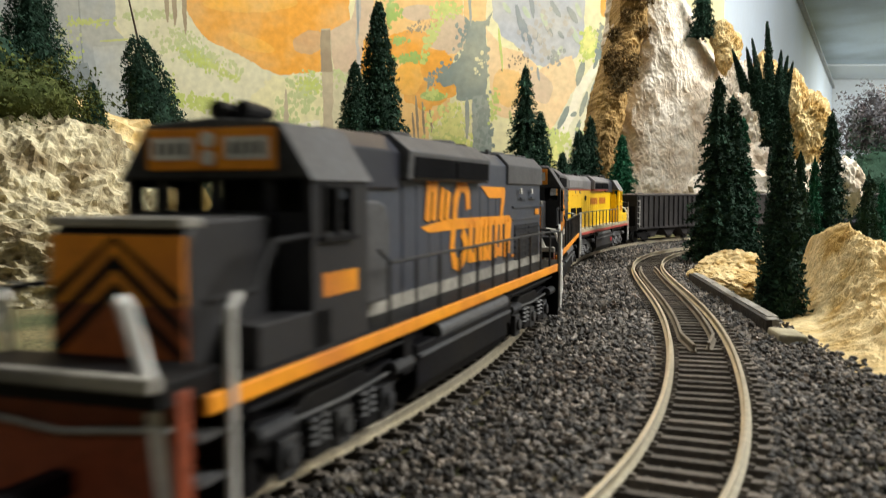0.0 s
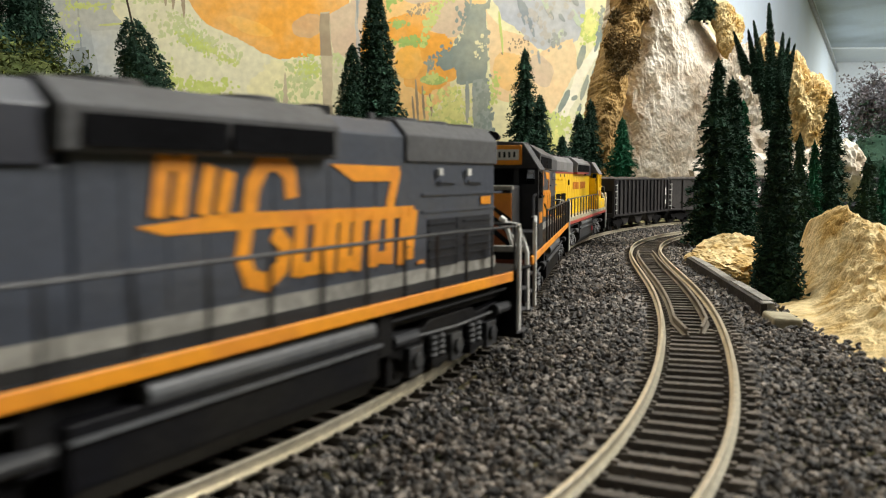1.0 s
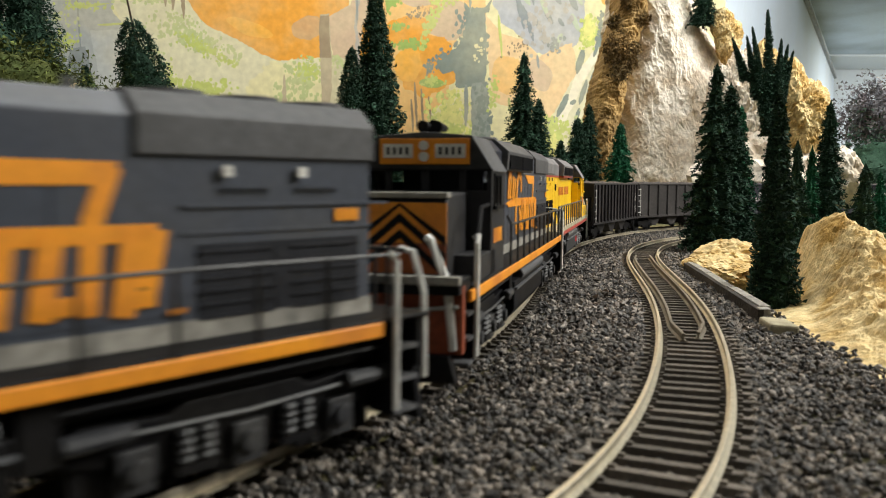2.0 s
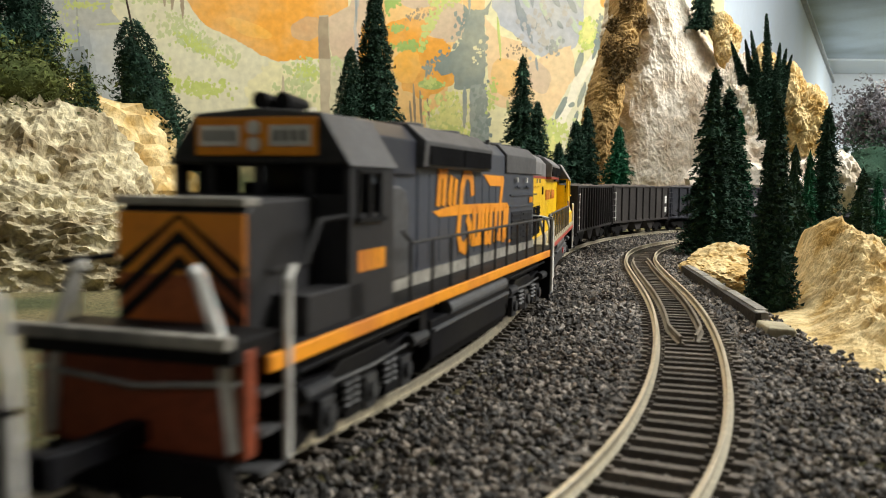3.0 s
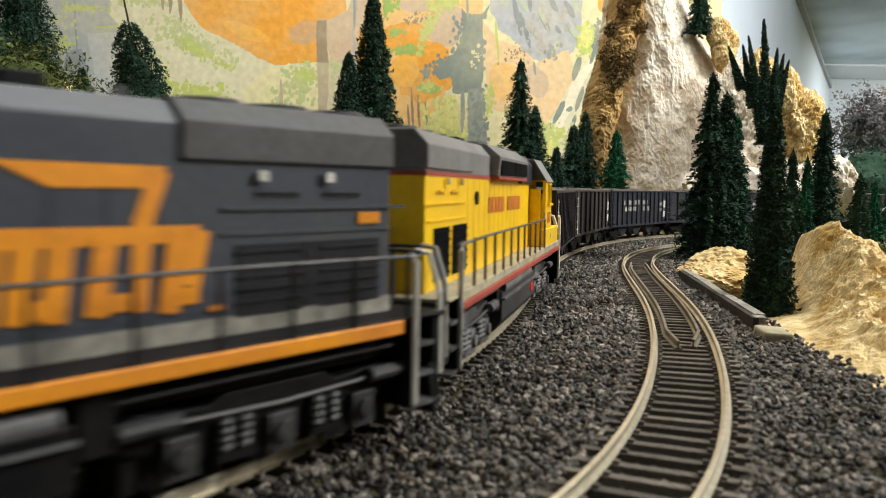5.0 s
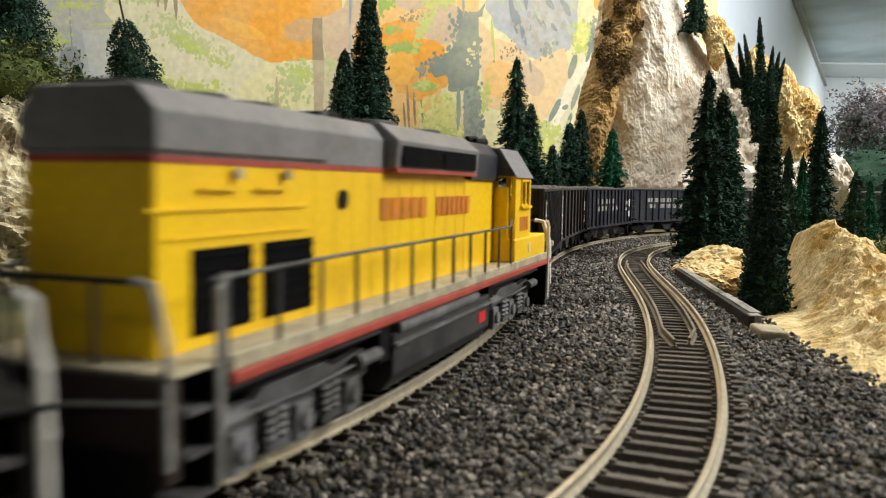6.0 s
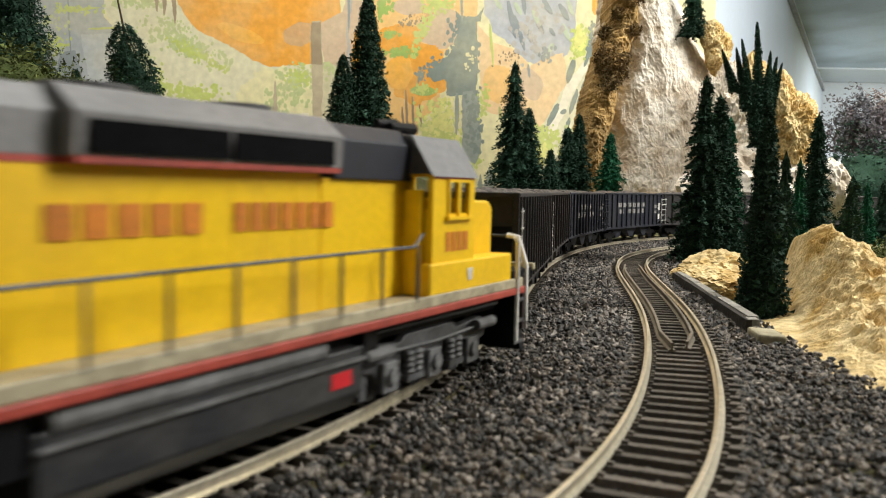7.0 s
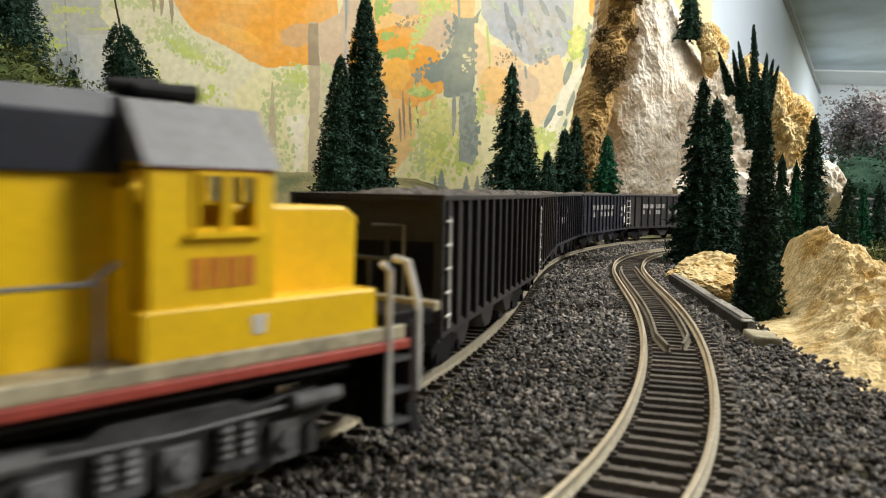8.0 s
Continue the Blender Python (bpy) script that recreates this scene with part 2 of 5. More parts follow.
def disc(bm, c, r, a, b, axis="y", n=16, r2=None):
    """A round slab or cone in millimetres, from a to b along an axis."""
    r2 = r if r2 is None else r2
    rings = []
    for d, rr in ((a, r), (b, r2)):
        ring = []
        for k in range(n):
            u, w = c[0] + rr * math.cos(2 * math.pi * k / n), c[1] + rr * math.sin(2 * math.pi * k / n)
            ring.append(bm.verts.new(Vector((u, d, w) if axis == "y" else (d, u, w) if axis == "x" else (u, w, d)) * mm))
        rings.append(ring)
    for k in range(n):
        bm.faces.new((rings[0][k], rings[0][(k + 1) % n], rings[1][(k + 1) % n], rings[1][k]))
    bm.faces.new(rings[0][::-1])
    bm.faces.new(rings[1])
    return bm


# ---- track lines: start, heading and curvature along the way ----
STEP = 0.005


def line_from(x, y, th, places, bends, ahead, behind, back_bend):
    pts, px, py, a = [], x, y, th
    for i in range(int(behind / STEP)):
        a += back_bend * STEP
        px -= math.sin(a) * STEP
        py -= math.cos(a) * STEP
        pts.append((px, py, a))
    pts.reverse()
    pts.append((x, y, th))
    for i in range(int(ahead / STEP)):
        k = float(np.interp((i + 0.5) * STEP, places, bends))
        th += k * STEP
        x += math.sin(th) * STEP
        y += math.cos(th) * STEP
        pts.append((x, y, th))
    return np.array(pts), behind


MAIN = line_from(-0.0668, 0.0898, 0.6439, (0, .12, .25, .4, .55, .7, .85, .95, 1.1), (-3.508, -1.687, -0.502, 0.585, 1.059, 1.6, 4.0, 2.0, 0.0), 2.6, 0.9, 2.2)
SIDE = line_from(0.0073, 0.0895, 0.6393, (0, .12, .25, .4, .5, .62, .8, 1.0), (-4.748, -1.115, -0.766, 0.692, 2.382, 2.344, 2.2, 0.0), 1.3, 0.35, 2.5)


def along(track, s):
    """The place and heading on a track line, s metres along it."""
    pts, behind = track
    i = (s + behind) / STEP
    return [float(np.interp(i, np.arange(len(pts)), pts[:, k])) for k in range(3)]


def beside(track, s, off):
    x, y, th = along(track, s)
    return x + math.cos(th) * off, y - math.sin(th) * off, th
# ---- the setting: ground, room ----


def bed_edge(y):
    """How far to the right the ballast shelf reaches."""
    return float(np.interp(y, (-0.3, 0.05, 0.15, 0.22, 0.30, 0.50, 0.62, 0.80, 1.2), (0.13, 0.112, 0.106, 0.107, 0.113, 0.135, 0.20, 0.32, 0.6)))


def ground_height(x, y):
    e = bed_edge(y)
    z = -0.0052
    if x > e:
        d = x - e
        z -= min(0.05, d * 0.55)
    left = -0.20 - 0.15 * max(0, min(1, (0.2 - y) / 0.3)) if y < 0.35 else -0.20 + 0.25 * (y - 0.35)
    if x < left:
        z += min(0.032, (left - x) * 0.3)
    back = y - 0.93 - max(0.0, x - 0.12) * 0.9
    if back > 0:
        z += min(0.034, back * 0.6)
    z += 0.0012 * noise.noise(Vector((x * 60, y * 60, 0))) * (3 if x > e or x < left else 0.5)
    return z


def build_ground():
    xs = np.concatenate([np.linspace(-4, -0.7, 12), np.linspace(-0.68, 0.9, 140), np.linspace(0.95, 4, 12)])
    ys = np.concatenate([np.linspace(-3, -0.3, 10), np.linspace(-0.28, 1.5, 150), np.linspace(1.6, 5, 12)])
    verts = [(x, y, ground_height(x, y)) for y in ys for x in xs]
    k = len(xs)
    faces = [(j * k + i, j * k + i + 1, (j + 1) * k + i + 1, (j + 1) * k + i) for j in range(len(ys) - 1) for i in range(k - 1)]
    ob = link_mesh("ground", verts, faces, M_SAND, smooth=True)
    tagged(ob, "sand-coloured plaster scenery base of a model railway", "ground", kind="structure")


build_ground()


def build_room():
    # south, west and east walls are invented, out of view, dark against bounce
    rows = (("wall_south", (-4, 4, -3.05, -3, -1.2, 1.3), M_DARKWALL), ("wall_west", (-4.05, -4, -3, 5, -1.2, 1.3), M_DARKWALL),
            ("wall_east", (4, 4.05, -3, 5, -1.2, 1.3), M_DARKWALL), ("wall_north", (-4, 4, 5, 5.05, -1.2, 1.3), M_WALL),
            ("ceiling", (-4, 4, -3, 5, 1.3, 1.35), M_CEIL), ("soffit", (1.0, 4, 2.3, 4.42, 0.70, 0.76), M_CEIL),
            ("soffit_end", (1.0, 4, 4.425, 4.99, 0.70, 0.76), M_WALL))
    for name, r, m in rows:
        ob = part(name, boxes([c * 1000 for c in r]), m)
        tagged(ob, "plain painted room surface", name.split("_")[0], kind="structure")
    # sky-painted side wall that leads back from the end of the mural, with a grey cornice
    a, b = Vector((0.435, 1.43, 0)), Vector((2.15, 4.95, 0))
    d = b - a
    ang = math.degrees(math.atan2(d.y, d.x))
    ob = part("wall_side", boxes((0, d.length / mm, 0, 30, -200, 698)), M_SKYWALL)
    ob.matrix_basis = Matrix.Translation(a) @ pose(0, 0, 0, 0, 0, ang)
    tagged(ob, "pale sky-blue painted side wall", "wall", kind="structure")
    ob = part("trim", boxes((0, d.length / mm, -14, -1, 640, 652)), M_TRIM)
    ob.matrix_basis = Matrix.Translation(a) @ pose(0, 0, 0, 0, 0, ang)
    tagged(ob, "grey steel cornice strip", "trim", kind="structure")
    ob = part("trim", boxes((1600, 3990, 4415, 4435, 690, 699)), M_WALL)
    tagged(ob, "pale ceiling joint strip", "trim", kind="structure")


build_room()

# ---- the train ----
SPEED = 0.077
TRAIN = []
M_RAILW = mat("dusty_white_dimmed_paint", (0.36, 0.35, 0.33), 0.5, grain=500, vary=0.2, bump=0.0)


def on_track(s, way, base=0.062):
    """The pose of a vehicle whose middle is s along the main line; way: 1 faces away from the start of the line, -1 towards it."""
    ax, ay, _ = along(MAIN, s - base)
    bx, by, _ = along(MAIN, s + base)
    return pose((ax + bx) / 2, (ay + by) / 2, 0, 0, 0, math.degrees(math.atan2((by - ay) * way, (bx - ax) * way)))


def polygon_sheet(shapes, y, thick=0.12):
    """Flat painted shapes (x, z in millimetres) on an upright side at y."""
    bm = bmesh.new()
    for pts in shapes:
        prism(bm, pts, y, y + math.copysign(thick, y), axis="y")
    return bm


def stroke(pts, w):
    """A ribbon of width w along points, as quads."""
    out = []
    for (a, b), (c, d) in zip(pts, pts[1:]):
        k = math.hypot(c - a, d - b)
        nx, nz = -(d - b) / k * w / 2, (c - a) / k * w / 2
        ex, ez = (c - a) / k * w * 0.22, (d - b) / k * w * 0.22
        out.append([(a - ex + nx, b - ez + nz), (c + ex + nx, d + ez + nz), (c + ex - nx, d + ez - nz), (a - ex - nx, b - ez - nz)])
    return out


def herald_shapes():
    """The orange herald as plain shapes: a long dart, a hook, a wing and a row of slanted bars."""
    s = [[(21, 36.6), (16, 35.2), (-52, 35.0), (-53, 37.4), (4, 37.9)]]
    s.append([(-23.5, 45.8), (-47.5, 45.6), (-46.2, 42.6), (-31, 42.6)])
    s += stroke([(-46.3, 44.5), (-43.8, 38), (-43.0, 26.5)], 2.9)
    s += stroke([(-12.3, 40.6), (-11.8, 44.2), (-8.6, 46.2), (-5.2, 45.6), (-2.6, 42.2), (-1.4, 37)], 3.3)
    s += stroke([(-1.0, 36), (0.2, 31), (-1.6, 27.2), (-5.6, 26.2), (-9.4, 28.4), (-10.4, 32), (-8, 34)], 3.1)
    for x, top, low in ((-14.2, 36, 27), (-19.4, 35, 27.2), (-23.2, 36.6, 26.8), (-27.4, 36, 26.6), (-31.8, 36.4, 26.4), (-37.6, 35.4, 26.6), (-48.4, 35, 26), (-52.0, 36, 29.5)):
        s += stroke([(x - 0.7, top), (x + 0.7, low)], 3.3)
    for x in (-17, -21.3, -29.6, -40.3, -50.3):
        s += stroke([(x + 1.7, 27.5), (x - 1.7, 27.4)], 2.4)
    s += stroke([(-17, 36.2), (-23, 36.4)], 1.6)
    for x, top in ((17.4, 47.0), (13.4, 46.2), (8.6, 44.6), (4.6, 43.8)):
        s += stroke([(x - 1.6, top), (x, 38.4)], 2.8)
    s += stroke([(17.0, 45.6), (11.0, 44.9)], 2.0)
    s.append([(-54.4, 25.6), (-57, 25.6), (-57, 24.8), (-54.4, 24.8)])
    return s


def bar_blocks(x0, x1, z0, z1, n, skip=()):
    """A row of plain blocks in place of lettering."""
    w = (x1 - x0) / n
    return [[(x0 + w * (i + 0.12), z0), (x0 + w * (i + 0.88), z0), (x0 + w * (i + 0.88), z1), (x0 + w * (i + 0.12), z1)] for i in range(n) if i not in skip]


def wheelset(parent, x, r=5.8, half=8.6):
    bm = bmesh.new()
    for side in (-1, 1):
        disc(bm, (0, 0), r, side * half - 1.0, side * half + 1.0, n=20)
        disc(bm, (0, 0), r + 0.55, side * (half - 1.3) - 0.25, side * (half - 1.3) + 0.25, n=20)
        disc(bm, (0, 0), r * 0.45, side * (half + 1.0), side * (half + 1.5), n=10)
        for k in range(4):
            a = k * math.pi / 2
            disc(bm, (r * 0.66 * math.cos(a), r * 0.66 * math.sin(a)), 0.7, side * (half + 0.9), side * (half + 1.25), n=6)
    disc(bm, (0, 0), 1.2, -half, half, n=8)
    ob = part("wheelset", bm, M_BRONZE, parent, "dark steel wheelset with bright treads")
    ob.location = (x * mm, 0, r * mm)
    AXLES.append((ob, x * mm, r * mm, WAY[0]))
    return ob


AXLES, WAY = [], [1]


def coil(x, y, z0, z1, r=1.4, turns=4):
    """A coil spring as one ridged upright roll."""
    bm, n, rings = bmesh.new(), 10, []
    for i in range(turns * 2 + 1):
        rr = r if i % 2 else r * 0.66
        z = z0 + (z1 - z0) * i / (turns * 2)
        rings.append([bm.verts.new(Vector((x + rr * math.cos(6.2832 * k / n), y + rr * math.sin(6.2832 * k / n), z)) * mm) for k in range(n)])
    for a, b in zip(rings, rings[1:]):
        for k in range(n):
            bm.faces.new((a[k], a[(k + 1) % n], b[(k + 1) % n], b[k]))
    bm.faces.new(rings[0][::-1])
    bm.faces.new(rings[-1])
    return bm


def loco_truck(loco, x0, paint, pale):
    ob = part("truck", boxes((-24, 24, -5, 5, 7, 11), (-22, -18, -11, 11, 7, 9.5), (18, 22, -11, 11, 7, 9.5)), M_BLACK, loco, "three-axle truck with cast sideframes")
    ob.location = (x0 * mm, 0, 0)
    for side in (-1, 1):
        y0, y1 = sorted((side * 11.2, side * 13.4))
        yo = side * 13.4

        def out(d):
            return sorted((yo, yo + side * d))

        bm = prisms([(0.9 * a, b) for a, b in ((-31, 10.4), (-28, 12.6), (-14, 11.6), (-11, 13), (11, 13), (14, 11.6), (28, 12.6), (31, 10.4), (30, 7.6), (25, 6.8), (22, 3.4), (17, 3.2), (13, 5.2), (8, 6.4), (5, 3.4), (-5, 3.4), (-8, 6.4), (-13, 5.2), (-17, 3.2), (-22, 3.4), (-25, 6.8), (-30, 7.6))], y0, y1, axis="y")
        part("sideframe", bm, paint, ob, "cast truck sideframe", bevel=0.25 * mm)
        for ax in (-18, 0, 18):
            bm = boxes((ax - 2.6, ax + 2.6, *out(1.4), 2.6, 8.6))
            disc(bm, (ax, 5.8), 1.7, *sorted((yo + side * 1.3, yo + side * 2.3)), n=12)
            part("journal_box", bm, pale, ob, "journal box with round cap", bevel=0.2 * mm)
        for ax in (-9, 9):
            for dx in (-1.7, 1.7):
                part("spring", coil(ax + dx, yo + side * 0.9, 4.9, 9.8), pale, ob, "coil spring")
            part("spring_seat", boxes((ax - 3.4, ax + 3.4, *out(1.9), 3.6, 4.9)), paint, ob)
        for ax in (-25, -11.5, 11.5, 25):
            part("brake_shoe", boxes((ax - 1.0, ax + 1.0, *sorted((side * 7.6, side * 12.6)), 1.8, 8.8)), paint, ob)
        for ax in (-23.5, 23.5):
            bm = disc(bmesh.new(), (yo + side * 1.6, 11.2), 1.35, ax - 4.6, ax + 4.6, "x", 10)
            part("brake_cylinder", bm, pale, ob, "grey brake cylinder")
        bm = tubes([(-21, yo + side * 1.2, 10.8), (0, yo + side * 1.2, 10.2), (21, yo + side * 1.2, 10.8)], 0.35)
        part("brake_rod", bm, M_TANKG, ob, "grey brake rod")
    for ax in (-18, 0, 18):
        wheelset(ob, ax)
    return ob


HOOD_TOP = 55.0


def hood_profile(w, z0, z1):
    return [(-w, z0), (-w, z1 - 3.2), (-w + 3.0, z1), (w - 3.0, z1), (w, z1 - 3.2), (w, z0)]


def locomotive(label, scheme, s0, way):
    WAY[0] = way
    rg = scheme == "orange"
    body = M_HOOD if rg else M_YELLOW
    roof = M_ROOF if rg else M_UPGREY
    lo = empty("diesel_locomotive", label, "model locomotive", "locomotives of the train")
    edge = 0.3 * mm
    # frame and walkway
    part("underframe", boxes((-100, 100, -13, 13, 13.5, 17.4)), M_BLACK, lo)
    part("walkway", boxes((-103, 104, -17.3, 17.3, 19.9, 20.7)), M_BLACK if rg else M_DUSTG, lo, "dusty tread-plate walkway", edge)
    for side in (-1, 1):
        y = sorted((side * 16.6, side * 17.6))
        if rg:
            part("side_sill", boxes((-91, 107.5, *y, 17.7, 20.2)), M_ORANGE, lo, "orange sill stripe", edge)
        else:
            part("side_sill", boxes((-91, 107, *y, 18.6, 21.0)), M_DUSTG, lo, "dusty grey sill", edge)
            part("sill_stripe", boxes((-91, 108, *sorted((side * 16.7, side * 17.9)), 16.9, 18.6)), M_REDSTR, lo, "red sill stripe", edge)
    for end in (-1, 1):
        e = 5 if end > 0 else -4
        tip = (131 if rg else 123) if end > 0 else 104.2
        x = sorted((end * (104.5 + e), end * (107 + e)))
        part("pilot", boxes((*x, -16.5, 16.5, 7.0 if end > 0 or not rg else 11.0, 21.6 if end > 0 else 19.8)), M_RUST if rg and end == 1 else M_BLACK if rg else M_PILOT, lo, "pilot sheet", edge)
        part("snow_plow", prisms([(-15.5, 1.2), (15.5, 1.2), (14, 7.0 if end > 0 else 11.0), (-14, 7.0 if end > 0 else 11.0)], end * (106 + e), end * (109.0 + e if end > 0 else 103.6)), M_BLACK, lo, "", edge)
        bm = boxes((*sorted((end * (100 + e), end * (tip - 2))), -1.6, 1.6, 8.0, 11.0), (*sorted((end * (tip - 3), end * tip)), -2.4, 2.4, 7.4, 11.8))
        part("coupler", bm, M_BLACK, lo, "", edge)
        for side in (-1, 1):
            ya = sorted((side * 11.5, side * 17.2))
            well = part("step_well", boxes((*sorted((end * (97.4 + e), end * (98.2 + e))), *ya, 4, 19.8)), M_BLACK, lo, "corner step well")
            for z in (4.0, 9.4, 14.8):
                part("step", boxes((*sorted((end * (98.2 + e), end * (104 + e))), *ya, z, z + 0.7)), M_TRUCKG, well)
            bm = tubes([(end * (98.0 + e), side * 17.6, 5), (end * (98.0 + e), side * 17.7, 30), (end * (96.2 + e), side * 17.6, 31.6)], 0.62)
            if rg and end > 0:
                tube(bm, [(112.0, side * 14.6, 8), (112.4, side * 13.2, 22.0), (112.0, side * 9.6, 31.0), (111.4, side * 8.6, 31.6)], 0.95)
            else:
                tube(bm, [(end * (106.6 + e), side * 16.4, 9), (end * (106.6 + e), side * 16.2, 24.0), (end * (106.2 + e), side * 14.0, 31.0), (end * (106.0 + e), side * 11.0, 31.4)], 0.8 if end > 0 else 0.6)
            # yellow scheme's rear rails: dusty white, with the end's shade greyed into the paint
            part("corner_handrail", bm, M_WHITE if end > 0 or rg else M_RAILW, lo, "white corner grab rail" if end > 0 or rg else "dusty white corner grab rail, greyed for the shade at the rear")
        if not (rg and end > 0):
            bm = tubes([(end * (105.8 + e), -12.5, 31.2), (end * (105.8 + e), 12.5, 31.2)], 0.42)
            for yy in (-5, 5):
                tube(bm, [(end * (105.8 + e), yy, 20.5), (end * (105.8 + e), yy, 31.2)], 0.4)
            part("end_railing", bm, M_BRONZE, lo, "end railing")
        bm2 = tubes([(end * (107.4 + e), -15.6, 17.2), (end * (107.6 + e), 0, 15.8), (end * (107.4 + e), 15.6, 17.2)], 0.45)
        part("cut_lever", bm2, M_RAILW, lo, "dusty uncoupling lever")
    # long hood
    part("front_deck", boxes((103, 115.2, -16.4, 16.4, 19.9, 23.0)), M_BLACK, lo, "raised front platform", edge)
    part("front_beam", boxes((115.2, 117.0, -16.8, 16.8, 22.2, 24.0)), M_CREAM if rg else M_DUSTG, lo, "dusty pale front beam", edge)
    if rg:
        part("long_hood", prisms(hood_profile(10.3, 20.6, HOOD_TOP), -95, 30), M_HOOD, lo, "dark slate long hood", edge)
    else:
        part("long_hood", prisms([(-10.3, 20.6), (-10.3, 46), (10.3, 46), (10.3, 20.6)], -97, 30), M_YELLOW, lo, "bright yellow long hood", edge)
        part("hood_top", prisms(hood_profile(10.35, 46.5, HOOD_TOP + 0.6), -97.1, 30), M_UPGREY, lo, "grey upper hood", edge)
        part("hood_stripe", boxes((-97.1, 50, -10.5, 10.5, 45.7, 46.6), (-23.5, 32.5, -13.0, 13.0, 45.8, 46.7)), M_REDSTR, lo, "thin red line under the grey roof")
    z_end = HOOD_TOP
    part("radiator_hatch", prisms(hood_profile(11.0, 46.6 if rg else 47.2, z_end + 0.5), -95.4 if rg else -97.4, -51), M_ROOF if rg else M_UPGREY, lo, "radiator hatch at the hood end", edge)
    part("brake_hatch", prisms([(-12.9, 46.6), (-13.4, 52.4), (-9, 56.0), (9, 56.0), (13.4, 52.4), (12.9, 46.6)], -24, 33), roof, lo, "flared dynamic brake hatch", edge)
    for side in (-1, 1):
        ym = sorted((side * 13.1, side * 13.55))
        bm = bmesh.new()
        for i in range(2):
            box(bm, -22 + i * 26.5, 3.5 + i * 26.5, *ym, 47.2, 51.4)
        part("brake_grille", bm, M_GRILLE, lo, "black dynamic brake grille")
        # low radiator air intakes at the hood end
        ys = sorted((side * 10.2, side * 10.5))
        for a, b in ((-92, -77.5), (-74, -60.5)) if rg else ((-89.6, -74.6), (-71.4, -55.6)):
            part("air_intake", boxes((a, b + (3.2 if rg and b < -77 else 0.0), *ys, 22.4, 34.2)), M_GRILLE if not rg else M_LOUVRE, lo, "dark low air intake opening")
            bm = bmesh.new()
            for i in range(6):
                box(bm, a, b, *sorted((side * 10.4, side * 10.8)), 23.4 + i * 1.9, 23.8 + i * 1.9)
            part("intake_slats", bm, M_GRILLE if not rg else M_LOUVRE, lo)
        # engine room doors with latches
        for i in range(11):
            xa = -55.0 + i * 7.7
            bm = boxes((xa + 0.3, xa + 7.5, *sorted((side * 10.25, side * (10.44 if rg else 10.36))), 24.6, 45.4))
            part("hood_door", bm, body, lo, "hinged engine room door" if i == 0 else "")
        bm = boxes((-99, -58, *sorted((side * 10.25, side * 10.75)), 39.4, 39.9), (-95, -58, *sorted((side * 10.25, side * 10.6)), 35.6, 36.1))
        for x in (-88, -74):
            box(bm, x, x + 9, *sorted((side * 10.9, side * 11.3)), 42.2, 42.7)
        part("hood_seam", bm, body, lo, "raised body panel seams")
        bm = bmesh.new()
        for x in (-66, -80):
            box(bm, x, x + 1.6, *sorted((side * 10.9, side * 11.4)), 43.8, 45.4)
        part("class_light", bm, M_WHITE if rg else M_DUSTG, lo, "small pale marker light")
        # sill-side dusty band
        if rg:
            part("hood_base_band", boxes((-95, 55, *sorted((side * 10.3, side * 10.62)), 20.8, 23.6)), M_CREAM, lo, "dusty pale band along the hood foot")
        # handrail with posts
        bm = tubes([(-95, side * 17.3, 31.2), (-60, side * 17.4, 31.6), (0, side * 17.4, 31.6), (52, side * 17.3, 31.6), (56, side * 16.8, 34)], 0.36)
        part("handrail", bm, M_BRONZE if rg else M_TRUCKG, lo, "thin side handrail")
        for i in range(12):
            x = -92 + i * 13.2
            bm = tubes([(x, side * 17.4, 20.3), (x, side * 17.4, 31.9)], 0.38, 5)
            part("stanchion", bm, M_BRONZE if rg else M_TRUCKG, lo)
    # roof fans and exhaust
    for x in (-90, -76, -62):
        part("roof_fan", disc(disc(bmesh.new(), (x, 0), 6.2, 54.4, 56.4, "z", 24), (x, 0), 1.5, 56.4, 56.8, "z", 10), M_ROOF, lo, "round roof fan", edge)
    part("exhaust", boxes((-36, -30, -3, 3, 54.4, 57.4)), M_BLACK, lo, "", edge)
    for x in (-12, 18):
        part("roof_fan", disc(bmesh.new(), (x, 0), 7.2, 55.8, 57.1, "z", 24), M_ROOF, lo, "round roof fan", edge)
    part("lift_ring", boxes((-45, -43.6, -7, -6, 54.4, 56.4), (-45, -43.6, 6, 7, 54.4, 56.4)), roof, lo)
    # filter box behind the cab
    part("filter_hatch", prisms(hood_profile(11.3, 44.8, HOOD_TOP + 0.4), 33.2, 60.4), M_SLATE, lo, "blue-black air filter hatch", edge)
    part("hood_front", prisms([(-10.3, 20.6), (-10.3, 45), (10.3, 45), (10.3, 20.6)], 30.2, 60.4), body, lo, "", edge)
    if rg:
        for side in (-1, 1):
            part("blower_duct", prisms([(44, 24), (44, 38.5), (46, 41.6), (49, 42.6), (54, 42.6), (57, 40.5), (58.5, 37), (58.5, 24)], *sorted((side * 10.4, side * 13.8)), axis="y"), M_ROOF, lo, "rounded grey blower duct", 0.6 * mm)
    # solid filler behind the cab; on slate its black paints the gap's shade
    for side in (-1, 1):
        part("cab_gap_block", boxes((58.7, 60.4, *sorted((side * 10.5, side * 14.6)), 21, 43)), M_GRILLE if rg else M_YELLOW, lo, "narrow block in the gap behind the cab, black for shade on slate")
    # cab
    # the slate scheme's cab and nose carry their shade in the paint
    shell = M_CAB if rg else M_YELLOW
